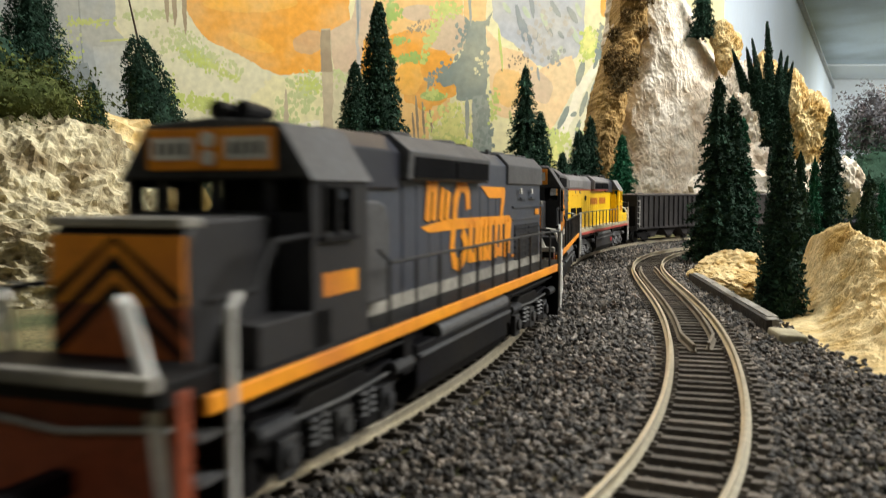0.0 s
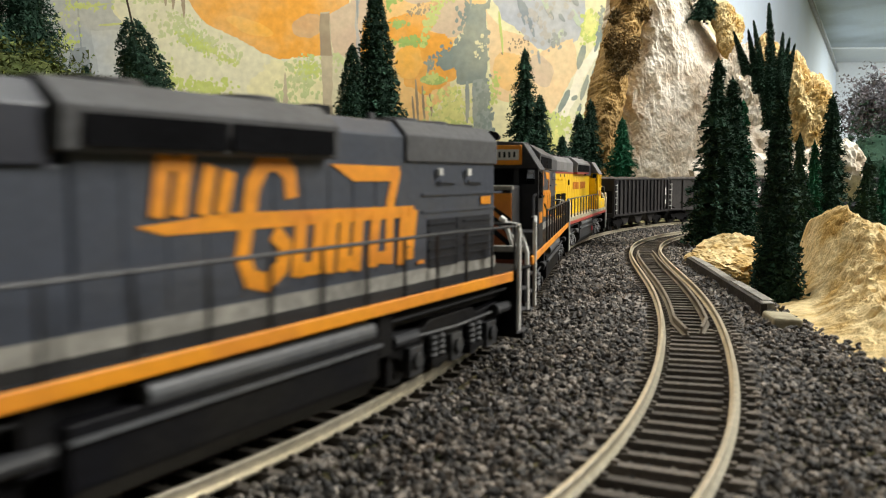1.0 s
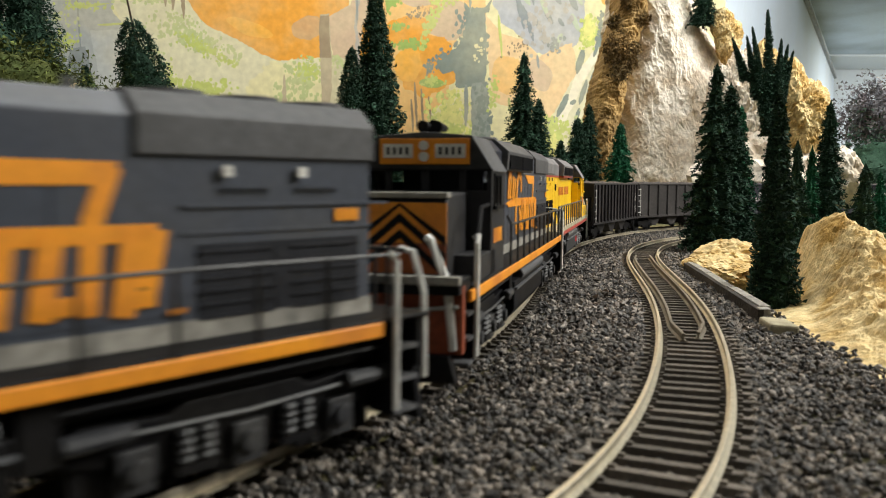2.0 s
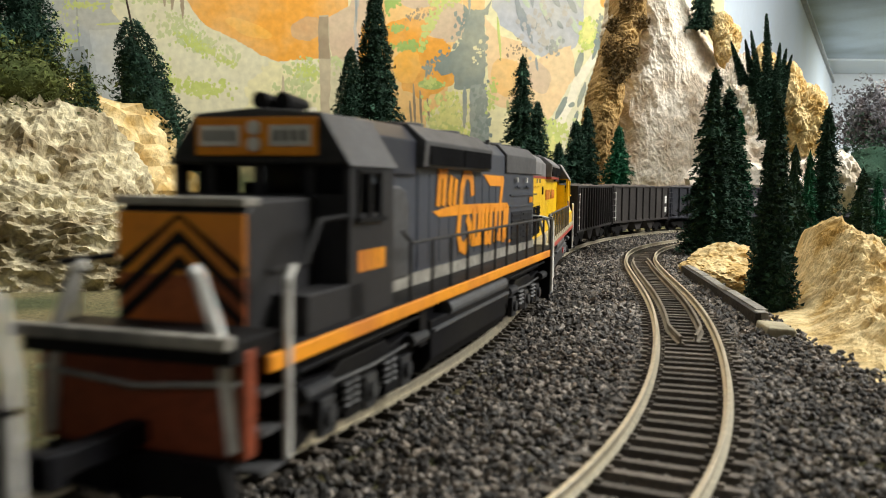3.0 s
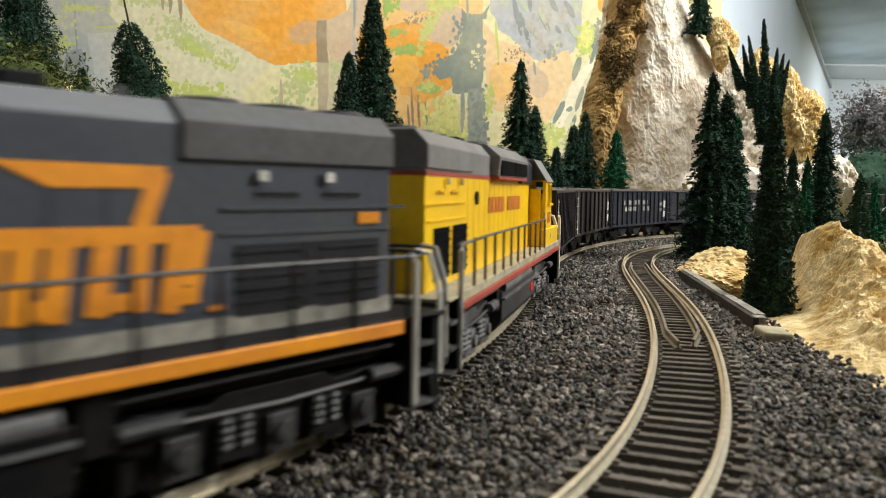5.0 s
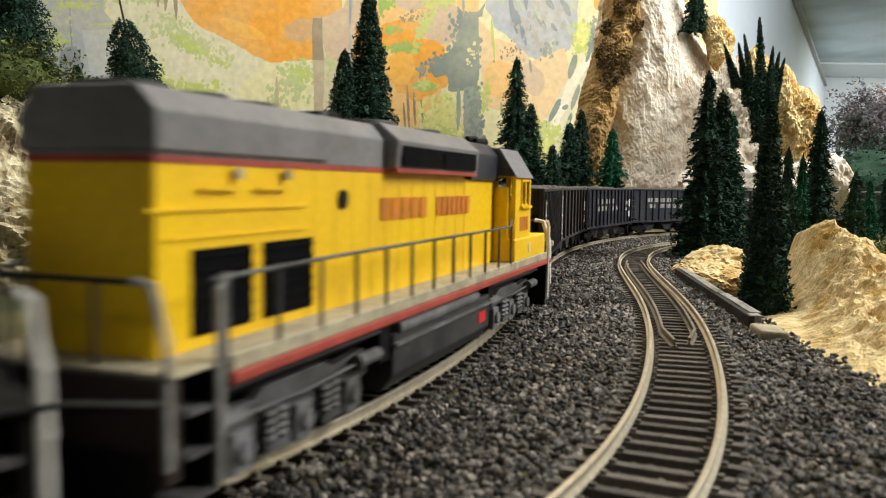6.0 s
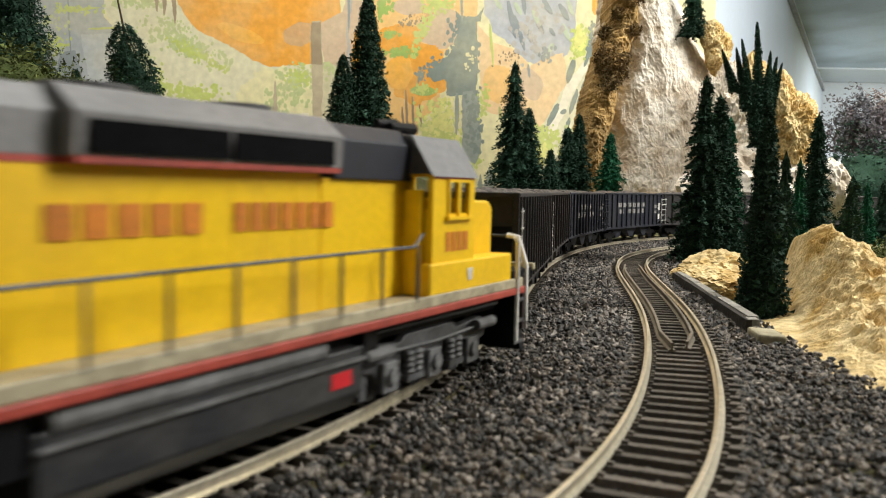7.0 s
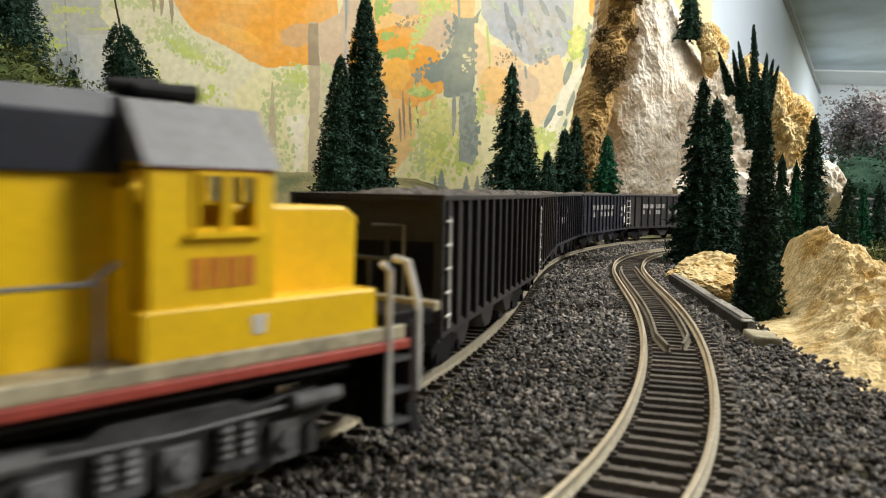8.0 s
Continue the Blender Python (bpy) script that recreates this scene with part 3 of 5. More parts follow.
    bm = prisms([(-16.6, 46.0), (-11.4, 53.2), (11.4, 53.2), (16.6, 46.0)], 79.2, 80.0)
    prism(bm, [(-16.6, 46.0), (-11.4, 53.2), (11.4, 53.2), (16.6, 46.0)], 60.5, 61.2)
    box(bm, 79.2, 80, -16.6, 16.6, 20.6, 41.2)
    for y0, y1 in ((-16.6, -15.4), (-10.2, -8.6), (-1, 1), (8.6, 10.2), (15.4, 16.6)):
        box(bm, 79.2, 80, y0, y1, 41.2, 46)
    box(bm, 60.5, 61.2, -16.6, 16.6, 20.6, 39.0)
    for y0, y1 in ((-16.6, -15.4), (-11.0, 11.0), (15.4, 16.6)):
        box(bm, 60.5, 61.2, y0, y1, 39.0, 46)
    for side in (-1, 1):
        ya = sorted((side * 15.9, side * 16.6))
        box(bm, 61.2, 79.2, *ya, 20.6, 38.0)
        box(bm, 61.2, 79.2, *ya, 44.8, 46.0)
        for x0, x1 in ((61.2, 67.6), (71.2, 72.6), (76.4, 79.2)):
            box(bm, x0, x1, *ya, 38.0, 44.8)
    box(bm, 61.2, 79.2, -15.9, 15.9, 27.0, 27.6)
    cab = part("cab", bm, shell, lo, "hollow crew cab with window openings")
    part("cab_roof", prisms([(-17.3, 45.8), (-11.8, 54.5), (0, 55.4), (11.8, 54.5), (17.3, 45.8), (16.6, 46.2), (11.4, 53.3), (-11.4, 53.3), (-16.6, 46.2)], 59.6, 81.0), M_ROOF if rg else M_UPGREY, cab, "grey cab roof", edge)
    for side in (-1, 1):
        y = sorted((side * 16.5, side * 16.85))
        for xa, xb in ((67.6, 71.2), (72.6, 76.4)):
            part("side_window", boxes((xa, xb, *sorted((side * 16.1, side * 16.3)), 38.0, 44.8)), M_GLASS, cab, "clear cab side window").visible_shadow = False
        bm = boxes((66, 78, *sorted((side * 16.5, side * 17.6)), 36.6, 37.4), (66.8, 77.2, *sorted((side * 16.5, side * 17.1)), 44.8, 45.4), (66.8, 67.5, *sorted((side * 16.5, side * 17.0)), 37.4, 44.8), (71.3, 72.5, *sorted((side * 16.5, side * 17.0)), 37.4, 44.8), (76.5, 77.2, *sorted((side * 16.5, side * 17.0)), 37.4, 44.8))
        part("window_frame", bm, M_BLACK if rg else M_YELLOW, cab)
        yb = side * 16.62
        if rg:
            part("number_strip", polygon_sheet(bar_blocks(64.6, 77.0, 28.2, 31.8, 4), yb), M_ORANGE, cab, "orange number bars")
        else:
            part("number_strip", polygon_sheet(bar_blocks(66, 77.0, 29.8, 34.0, 4), yb), M_LETTER, cab, "red number bars")
            part("cab_stripe", boxes((61, 79.6, *sorted((side * 16.4, side * 16.75)), 45.45, 46.2)), M_REDSTR, cab, "thin red line under the cab eave")
            part("shield_patch", polygon_sheet([[(76.2, 22.9), (78.0, 22.9), (78.4, 25.6), (75.8, 25.6)]], side * 17.16), M_WHITE, lo, "small white shield patch")
    for y0, y1 in ((-15.4, -10.2), (-8.6, -1.0), (1.0, 8.6), (10.2, 15.4)):
        part("front_window", boxes((79.5, 79.7, y0, y1, 41.2, 46)), M_GLASS, cab, "clear cab windscreen pane").visible_shadow = False
    for y0, y1 in ((-15.4, -11.0), (11.0, 15.4)):
        part("rear_window", boxes((60.7, 60.9, y0, y1, 39.0, 46)), M_GLASS, cab, "clear rear cab window").visible_shadow = False
    part("number_fascia", boxes((80.0, 81.4, -11.4, 11.4, 47.4, 53.8)), M_ORANGE if rg else M_YELLOW, cab, "headlight fascia", edge)
    for side in (-1, 1):
        part("number_board", boxes((81.3, 81.6, *sorted((side * 2.8, side * 10.4)), 49.0, 52.4)), M_WHITE if rg else M_GRILLE, cab, "pale number board")
        part("number_strip", boxes(*[(81.6, 81.7, side * 6.6 - 2.8 + k * 1.6, side * 6.6 - 2.1 + k * 1.6, 49.8, 51.6) for k in range(4)]), M_BLACK if rg else M_WHITE, cab, "dark bars on the number board")
    part("headlight", disc(disc(bmesh.new(), (0, 52.0), 1.2, 81.4, 82.0, "x", 12), (0, 49.3), 1.2, 81.4, 82.0, "x", 12), M_WHITE, cab, "twin headlight lenses")
    part("air_horn", disc(disc(disc(boxes((66, 74, -0.7, 0.7, 55.2, 56.2)), (-1.6, 57.0), 0.9, 67, 77, "x", 10, 1.5), (1.6, 57.0), 0.9, 66, 75, "x", 10, 1.5), (0, 57.6), 0.8, 64, 72, "x", 10, 1.4), M_BLACK, cab, "cluster of air horns")
    # nose and side plates
    part("nose", prisms([(77.4, 20.6), (101.5, 20.6), (102.2, 38.8), (99.6, 40.6), (77.4, 40.9)], -10.7, 10.7, "y"), shell, lo, "low short hood", 0.6 * mm)
    for side in (-1, 1):
        part("cab_skirt", boxes((74 if rg else 59.0, 95 if rg else 100.5, *sorted((side * 10.7, side * (16.6 if rg else 17.1))), 20.6, 27.6 if not rg else 26.6)), shell, lo, "side locker beside the nose", edge if rg else 0.5 * mm)
        if rg:
            part("nose_brace", tubes([(79, side * 15.9, 37.8), (90, side * 16, 37.4), (96, side * 16.6, 31.4), (107, side * 17.2, 31.2)], 0.5), M_BLACK, lo)
    if rg:
        x = 102.45
        part("nose_panel", boxes((102.0, 102.4, -10.6, 10.6, 29.6, 38.6)), M_ORANGE, lo, "orange nose panel")
        # lower half darker and redder than the orange panel above
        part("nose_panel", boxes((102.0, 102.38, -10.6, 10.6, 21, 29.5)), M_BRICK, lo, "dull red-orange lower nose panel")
        bm = bmesh.new()
        for side in (-1, 1):
            for k in range(8):
                z = 17.5 + k * 3.6
                quad = [(0, z + 2.4), (side * 10.5, z - 6.4), (side * 10.5, z - 4.4), (0, z + 4.4)]
                quad = [(a, max(21.05, min(38.5, b))) for a, b in quad]
                if len(set(quad)) > 3 and max(b for a, b in quad) - min(b for a, b in quad) > 1.2:
                    prism(bm, quad, x, x + 0.12)
        part("nose_stripes", bm, M_BLACK, lo, "black warning chevrons")
        part("nose_top_rail", boxes((98.5, 102.8, -10.9, 10.9, 39.6, 40.9)), M_CREAM, lo, "dusty nose top edge", edge)
        for side in (-1, 1):
            for k, q in enumerate(herald_shapes()):
                part("herald_stroke", polygon_sheet([[(a - 1.2, b) for a, b in q]], side * (10.5 + 0.006 * k)), M_ORANGE, lo, "" if k else "orange sweep of the herald")
            part("number_strip", polygon_sheet(bar_blocks(-92, -86.5, 36.8, 38.8, 4), side * 10.6), M_ORANGE, lo, "small orange number bars")
    else:
        for side in (-1, 1):
            b = bar_blocks(-27, 1, 36.0, 40.6, 5) + bar_blocks(7, 34, 36.0, 40.6, 7)
            part("lettering", polygon_sheet(b, side * 10.55), M_LETTER, lo, "faded red bars of lettering")
            part("filler_cap", disc(bmesh.new(), (-44, 40.5), 1.8, *sorted((side * 10.3, side * 10.9)), n=14), M_BLACK, lo, "dark round hood fitting")
    # tanks
    tank = M_BLACK if rg else M_UNDER
    part("fuel_tank", prisms([(-16.0, 14.0), (-16.0, 5.6), (-13.4, 2.2), (13.4, 2.2), (16.0, 5.6), (16.0, 14.0)], -32, 36), tank, lo, "long fuel tank", 0.4 * mm)
    for side in (-1, 1):
        part("air_reservoir", disc(bmesh.new(), (side * 15.2, 14.9), 1.8, -30, 24, "x", 14), M_PIPE if rg else M_TRUCKP, lo, "long grey air reservoir", 0.3 * mm)
        part("tank_rail", boxes((-32, 36, *sorted((side * 15.8, side * 16.9)), 11.6, 12.2)), M_PIPE if rg else M_TRUCKP, lo)
        if not rg:
            part("warning_patch", boxes((26, 32, *sorted((side * 15.95, side * 16.2)), 7.4, 10.2)), M_SIGNRED, lo, "bright red patch on the tank")
        for xa in (37.0, -37.6):
            part("equipment_box", boxes((xa, xa + 4.8, *sorted((side * 11, side * 15.5)), 9, 17.2)), M_BLACK, lo, "", 0.2 * mm)
        for xa, xb in ((-96, -37.5), (38.5, 96)):
            part("brake_pipe", tubes([(xa, side * 15, 15.6), (xb, side * 15.4, 15.4)], 0.4), M_BLACK if rg else M_TANKG, lo)
    for x in (-66, 66):
        loco_truck(lo, x, M_BLACK if rg else M_TRUCKG, M_UNDER if rg else M_TRUCKP)
    TRAIN.append((lo, s0, way, 0.063))
    return lo


locomotive("dark slate diesel locomotive with orange herald and sill stripe", "orange", 0.230 - 0.1035, -1)
locomotive("dark slate diesel locomotive with orange herald, coupled behind its twin", "orange", 0.230 + 0.1300, -1)
locomotive("bright yellow diesel locomotive with grey roof, red sill stripe", "yellow", 0.230 + 0.3408, 1)


def hopper_truck(car, x0):
    ob = part("truck", boxes((-2, 2, -11, 11, 5, 8)), M_BLACK, car, "two-axle freight truck")
    ob.location = (x0 * mm, 0, 0)
    for side in (-1, 1):
        y = sorted((side * 10.8, side * 13))
        bm = prisms([(-13, 7.4), (-11, 8.6), (-4, 8.6), (-3, 9.8), (3, 9.8), (4, 8.6), (11, 8.6), (13, 7.4), (12, 3.8), (8.5, 3.8), (6, 5.4), (4, 2.8), (-4, 2.8), (-6, 5.4), (-8.5, 3.8), (-12, 3.8)], *y, axis="y")
        for ax in (-10.2, 10.2):
            disc(bm, (ax, 5.2), 1.5, *sorted((side * 13, side * 13.8)), n=8)
        part("sideframe", bm, M_BLACK, ob, "", 0.2 * mm)
    for ax in (-10.2, 10.2):
        wheelset(ob, ax, 5.2)


def hopper(label, paint, ribs, marks, s0, way, seed):
    WAY[0] = way
    rnd = random.Random(seed)
    car = empty("coal_hopper", label, "hopper car", "coal hoppers of the train")
    h = 71.0
    zt = 42.6
    for side in (-1, 1):
        y = sorted((side * 16.0, side * 16.7))
        part("side_sheet", prisms([(-h, 18), (-h, zt - 1), (h, zt - 1), (h, 18), (h - 14, 13), (-h + 14, 13)], *y, axis="y"), paint, car)
        part("top_chord", boxes((-h - 0.4, h + 0.4, *sorted((side * 15.6, side * 17.6)), zt - 1.4, zt)), paint, car, "", 0.3 * mm)
        part("side_sill", boxes((-h, h, *sorted((side * 15.8, side * 17.3)), 12.0, 14.0)), paint, car, "", 0.2 * mm)
        for i in range(ribs):
            x = -h + 2 + i * (2 * h - 4) / (ribs - 1)
            part("rib", boxes((x - 0.75, x + 0.75, *sorted((side * 16.6, side * 18.0)), 13.5, zt - 1.2)), paint, car, "", 0.2 * mm)
        if marks:
            b = []
            for row, (z, n) in enumerate(((30.5, 5), (25.0, 6))):
                b += bar_blocks(-24 + row * 3, 46, z, z + 3.6, n * 2, skip=[k for k in range(n * 2) if rnd.random() < 0.25])
            b += bar_blocks(-62, -50, 29, 32, 3) + bar_blocks(-62, -50, 24, 26.5, 4)
            part("lettering", polygon_sheet(b, side * 16.85), M_RAILW, car, "white bars of lettering")
        part("data_panel", polygon_sheet(bar_blocks(-66, -60, 27, 33.5, 1) + bar_blocks(-66, -60, 18.5, 23.5, 1), side * 16.85), M_WHITE, car, "small white data panel bars")
        for x in (-34, 0, 34):
            part("discharge_bay", prisms([(x - 15, 13.2), (x + 15, 13.2), (x + 4, 4.2), (x - 4, 4.2)], *sorted((side * 1.5, side * 13)), axis="y"), paint, car, "sloped discharge bay", 0.3 * mm)
        for end in (-1, 1):
            part("corner_post", boxes((*sorted((end * (h - 0.8), end * (h + 0.8))), *sorted((side * 15.4, side * 17.4)), 12, zt)), paint, car, "", 0.2 * mm)
            bm = bmesh.new()
            for z in (17, 22, 27, 32, 37):
                tube(bm, [(end * (h - 3.0), side * 18.3, z), (end * (h + 1.2), side * 18.3, z)], 0.3, 5)
            tube(bm, [(end * (h - 3.0), side * 18.0, 14), (end * (h - 3.0), side * 18.0, 38)], 0.25, 5)
            part("ladder", bm, M_WHITE if rnd.random() < 0.5 else paint, car, "thin side ladder rungs")
    for end in (-1, 1):
        part("slope_sheet", prisms([(end * (h - 2), 32.5), (end * (h - 2), 33.5), (end * (h - 22), 14), (end * (h - 22), 13)], -16, 16, "y"), paint, car, "sloped end sheet")
        part("end_sheet", boxes((*sorted((end * (h - 2.6), end * (h - 1.8))), -16, 16, 32.5, zt - 0.6)), paint, car)
        part("end_chord", boxes((*sorted((end * (h - 1), end * (h + 0.4))), -16, 16, zt - 1.5, zt)), paint, car, "", 0.2 * mm)
        part("end_sill", boxes((*sorted((end * (h - 2), end * (h + 1))), -16.5, 16.5, 11, 14.5), (*sorted((end * (h - 2), end * (h - 1))), -5, -4, 14, 33), (*sorted((end * (h - 2), end * (h - 1))), 4, 5, 14, 33)), paint, car, "end sill with two uprights")
        part("coupler", boxes((*sorted((end * h, end * (h + 6))), -1.5, 1.5, 8, 11), (*sorted((end * (h + 3.5), end * (h + 7))), -2.2, 2.2, 7.4, 11.8)), M_BLACK, car, "", 0.2 * mm)
        part("brake_gear", tubes([(end * (h + 1.4), 9, 15), (end * (h + 1.4), 9, 36), (end * (h + 1.4), 2, 36)], 0.35), M_STEEL, car)
    part("center_sill", boxes((-h, h, -2.2, 2.2, 9.5, 13.5)), paint, car)
    # heaped coal
    nx, ny = 70, 17
    verts = []
    for i in range(nx):
        for j in range(ny):
            u, v = i / (nx - 1) * 2 - 1, j / (ny - 1) * 2 - 1
            x, y = u * (h - 2.6), v * 15.5
            z = zt - 2.6 + 3.4 * (1 - abs(v) ** 2.2) * (1 - abs(u) ** 8) + 1.7 * noise.noise(Vector((x * 0.23 + seed, y * 0.23, 1))) + 0.9 * noise.noise(Vector((x * 0.8, y * 0.8, seed)))
            verts.append((x * mm, y * mm, z * mm))
    faces = [(i * ny + j, (i + 1) * ny + j, (i + 1) * ny + j + 1, i * ny + j + 1) for i in range(nx - 1) for j in range(ny - 1)]
    link_mesh("coal_load", verts, faces, M_COAL, car, "heaped lumps of black coal")
    for x in (-50, 50):
        hopper_truck(car, x)
    TRAIN.append((car, s0, way, 0.05))


HOPPER_AT = 0.230 + 0.342 + 0.204
for k, (label, paint, ribs, marks) in enumerate((
        ("weathered black ribbed coal hopper with small white panels", M_HOPPER, 15, False),
        ("plain brown-black coal hopper heaped with coal", M_HOPPER2, 9, False),
        ("blue-black ribbed coal hopper with faint white bars", M_HOPPER3, 13, True),
        ("blue-black ribbed coal hopper with white lettering bars", M_HOPPER3, 13, True),
        ("weathered black ribbed coal hopper heaped with coal", M_HOPPER, 13, True),
        ("plain brown-black coal hopper, far along the train", M_HOPPER2, 9, False),
        ("blue-black ribbed coal hopper, far along the train", M_HOPPER3, 13, True),
        ("black ribbed coal hopper at the far curve", M_HOPPER, 13, True))):
    hopper(label, paint, ribs, marks, HOPPER_AT + 0.155 * k, -1, 10 + k)

# ---- track ----
GAUGE = 8.65 * mm


def sweep_rail(track, off, s0, s1, profile, name, material, parent, label, offset_at=None):
    """A rail profile (across, up in millimetres) carried along a track line."""
    n = int((s1 - s0) / 0.006)
    verts, k = [], len(profile)
    for i in range(n + 1):
        s = s0 + (s1 - s0) * i / n
        o = offset_at(s) if offset_at else off
        x, y, th = beside(track, s, o)
        for a, z in profile:
            verts.append((x + math.cos(th) * a * mm, y - math.sin(th) * a * mm, z * mm))
    faces = [(i * k + j, i * k + (j + 1) % k, (i + 1) * k + (j + 1) % k, (i + 1) * k + j) for i in range(n) for j in range(k)]
    faces += [tuple(range(k))[::-1], tuple(n * k + j for j in range(k))]
    return link_mesh(name, verts, faces, material, parent, label)


HEAD = [(-0.48, -0.1), (-0.36, 0.0), (0.36, 0.0), (0.48, -0.1), (0.48, -0.75), (0.22, -0.95), (0.22, -1.9), (1.05, -2.2), (1.05, -2.5), (-1.05, -2.5), (-1.05, -2.2), (-0.22, -1.9), (-0.22, -0.95), (-0.48, -0.75)]


def tie_mesh(seed):
    rnd = random.Random(seed)
    v = []
    for x in (-14.6, 14.6):
        for y in (-1.25, 1.25):
            for z in (-4.6, -2.55):
                sl = 0.18 if z > -3 else 0
                v.append(((x - math.copysign(sl, x) + rnd.uniform(-.25, .25)) * mm, (y - math.copysign(sl, y) + rnd.uniform(-.08, .08)) * mm, z * mm))
    f = [(0, 1, 3, 2), (4, 6, 7, 5), (0, 4, 5, 1), (2, 3, 7, 6), (0, 2, 6, 4), (1, 5, 7, 3)]
    for gx in (-8.65, 8.65):
        for dx in (-1.75, 1.75):
            b = len(v)
            for x in (gx + dx - 0.55, gx + dx + 0.55):
                for y in (-0.55, 0.55):
                    for z in (-2.6, -1.95):
                        v.append((x * mm, y * mm, z * mm))
            f += [tuple(i + b for i in q) for q in ((0, 1, 3, 2), (4, 6, 7, 5), (0, 4, 5, 1), (2, 3, 7, 6), (0, 2, 6, 4), (1, 5, 7, 3))]
    me = bpy.data.meshes.new("tie")
    me.from_pydata(v, [], f)
    me.materials.append(M_TIE)
    return me


TIE_MESHES = [tie_mesh(k) for k in range(5)]


def build_track(track, s0, s1, label, near0, near1):
    tr = empty("model_track", label, "railway track")
    for off in (-GAUGE, GAUGE):
        sweep_rail(track, off, s0, s1, HEAD, "rail", M_RAIL, tr, "pale nickel-silver rail")
    rnd = random.Random(5)
    s, rest_v, rest_f = s0, [], []
    while s < s1:
        x, y, th = along(track, s)
        m = pose(x, y, rnd.uniform(-0.1, 0.1) * mm, 0, 0, -math.degrees(th) + rnd.uniform(-1.2, 1.2))
        me = TIE_MESHES[rnd.randrange(5)]
        if near0 < s < near1:
            ob = new("tie", me)
            ob.parent = tr
            ob.matrix_basis = m
        else:
            b = len(rest_v)
            rest_v += [m @ v.co for v in me.vertices]
            rest_f += [[b + i for i in p.vertices] for p in me.polygons]
        s += 6.6 * mm
    ob = link_mesh("far_ties", rest_v, rest_f, M_TIE, tr)
    tagged(ob, kind="stuff")
    return tr


build_track(MAIN, -0.85, 2.5, "curved main line with pale rails on brown ties", -0.05, 0.9)
SIDING = build_track(SIDE, -0.3, 1.25, "curved second track with pale rails and inner guard rails", -0.05, 0.75)


def guard_offset(side):
    def f(s):
        return side * float(np.interp(s, (0.165, 0.190, 0.42, 0.44), (1.4, 4.9, 4.9, 4.0))) * mm
    return f


for side in (-1, 1):
    sweep_rail(SIDE, 0, 0.168 if side < 0 else 0.172, 0.44, [(a, z - 0.1) for a, z in HEAD], "guard_rail", M_GUARD, SIDING, "brown-grey inner guard rail bent to a point", guard_offset(side))

# ---- ballast: single stones ----


def near_track(px, py, track):
    """Distance along and across to the nearest place on a track line, for arrays of places."""
    pts = track[0][::2]
    best = np.full(len(px), 9.0)
    off = np.zeros(len(px))
    for a, b, th in pts:
        dx, dy = px - a, py - b
        d = dx * dx + dy * dy
        m = d < best
        best[m] = d[m]
        off[m] = (dx * math.cos(th) - dy * math.sin(th))[m]
    return np.sqrt(best), off


def stone_shapes(n, rough, seed):
    """A few broken-stone shapes: a rough lump of 20 faces or of 8."""
    rnd = np.random.default_rng(seed)
    out = []
    for k in range(n):
        if rough:
            bm = bmesh.new()
            bmesh.ops.create_icosphere(bm, subdivisions=1, radius=1.0)
            v = np.array([x.co for x in bm.verts])
            f = np.array([[x.index for x in q.verts] for q in bm.faces])
            bm.free()
            v = v * rnd.uniform(0.65, 1.25, (len(v), 1)) * rnd.uniform((0.8, 0.75, 0.6), (1.25, 1.1, 0.95), (1, 3))
        else:
            v = np.array([(1, 0, 0), (-1, 0, 0), (0, 1, 0), (0, -1, 0), (0, 0, 1), (0, 0, -1)], float)
            v = v * rnd.uniform(0.75, 1.35, (6, 1)) + rnd.uniform(-0.3, 0.3, (6, 3))
            f = np.array([(0, 2, 4), (2, 1, 4), (1, 3, 4), (3, 0, 4), (2, 0, 5), (1, 2, 5), (3, 1, 5), (0, 3, 5)])
        out.append((v, f))
    return out


def big_mesh(name, v, f, material):
    me = bpy.data.meshes.new(name)
    me.vertices.add(len(v))
    me.vertices.foreach_set("co", v.astype(np.float32).ravel())
    me.loops.add(f.size)
    me.loops.foreach_set("vertex_index", f.astype(np.int32).ravel())
    me.polygons.add(len(f))
    me.polygons.foreach_set("loop_start", np.arange(0, f.size, f.shape[1], dtype=np.int32))
    me.polygons.foreach_set("loop_total", np.full(len(f), f.shape[1], dtype=np.int32))
    me.update(calc_edges=True)
    me.shade_flat()
    me.materials.append(material)
    return new(name, me)


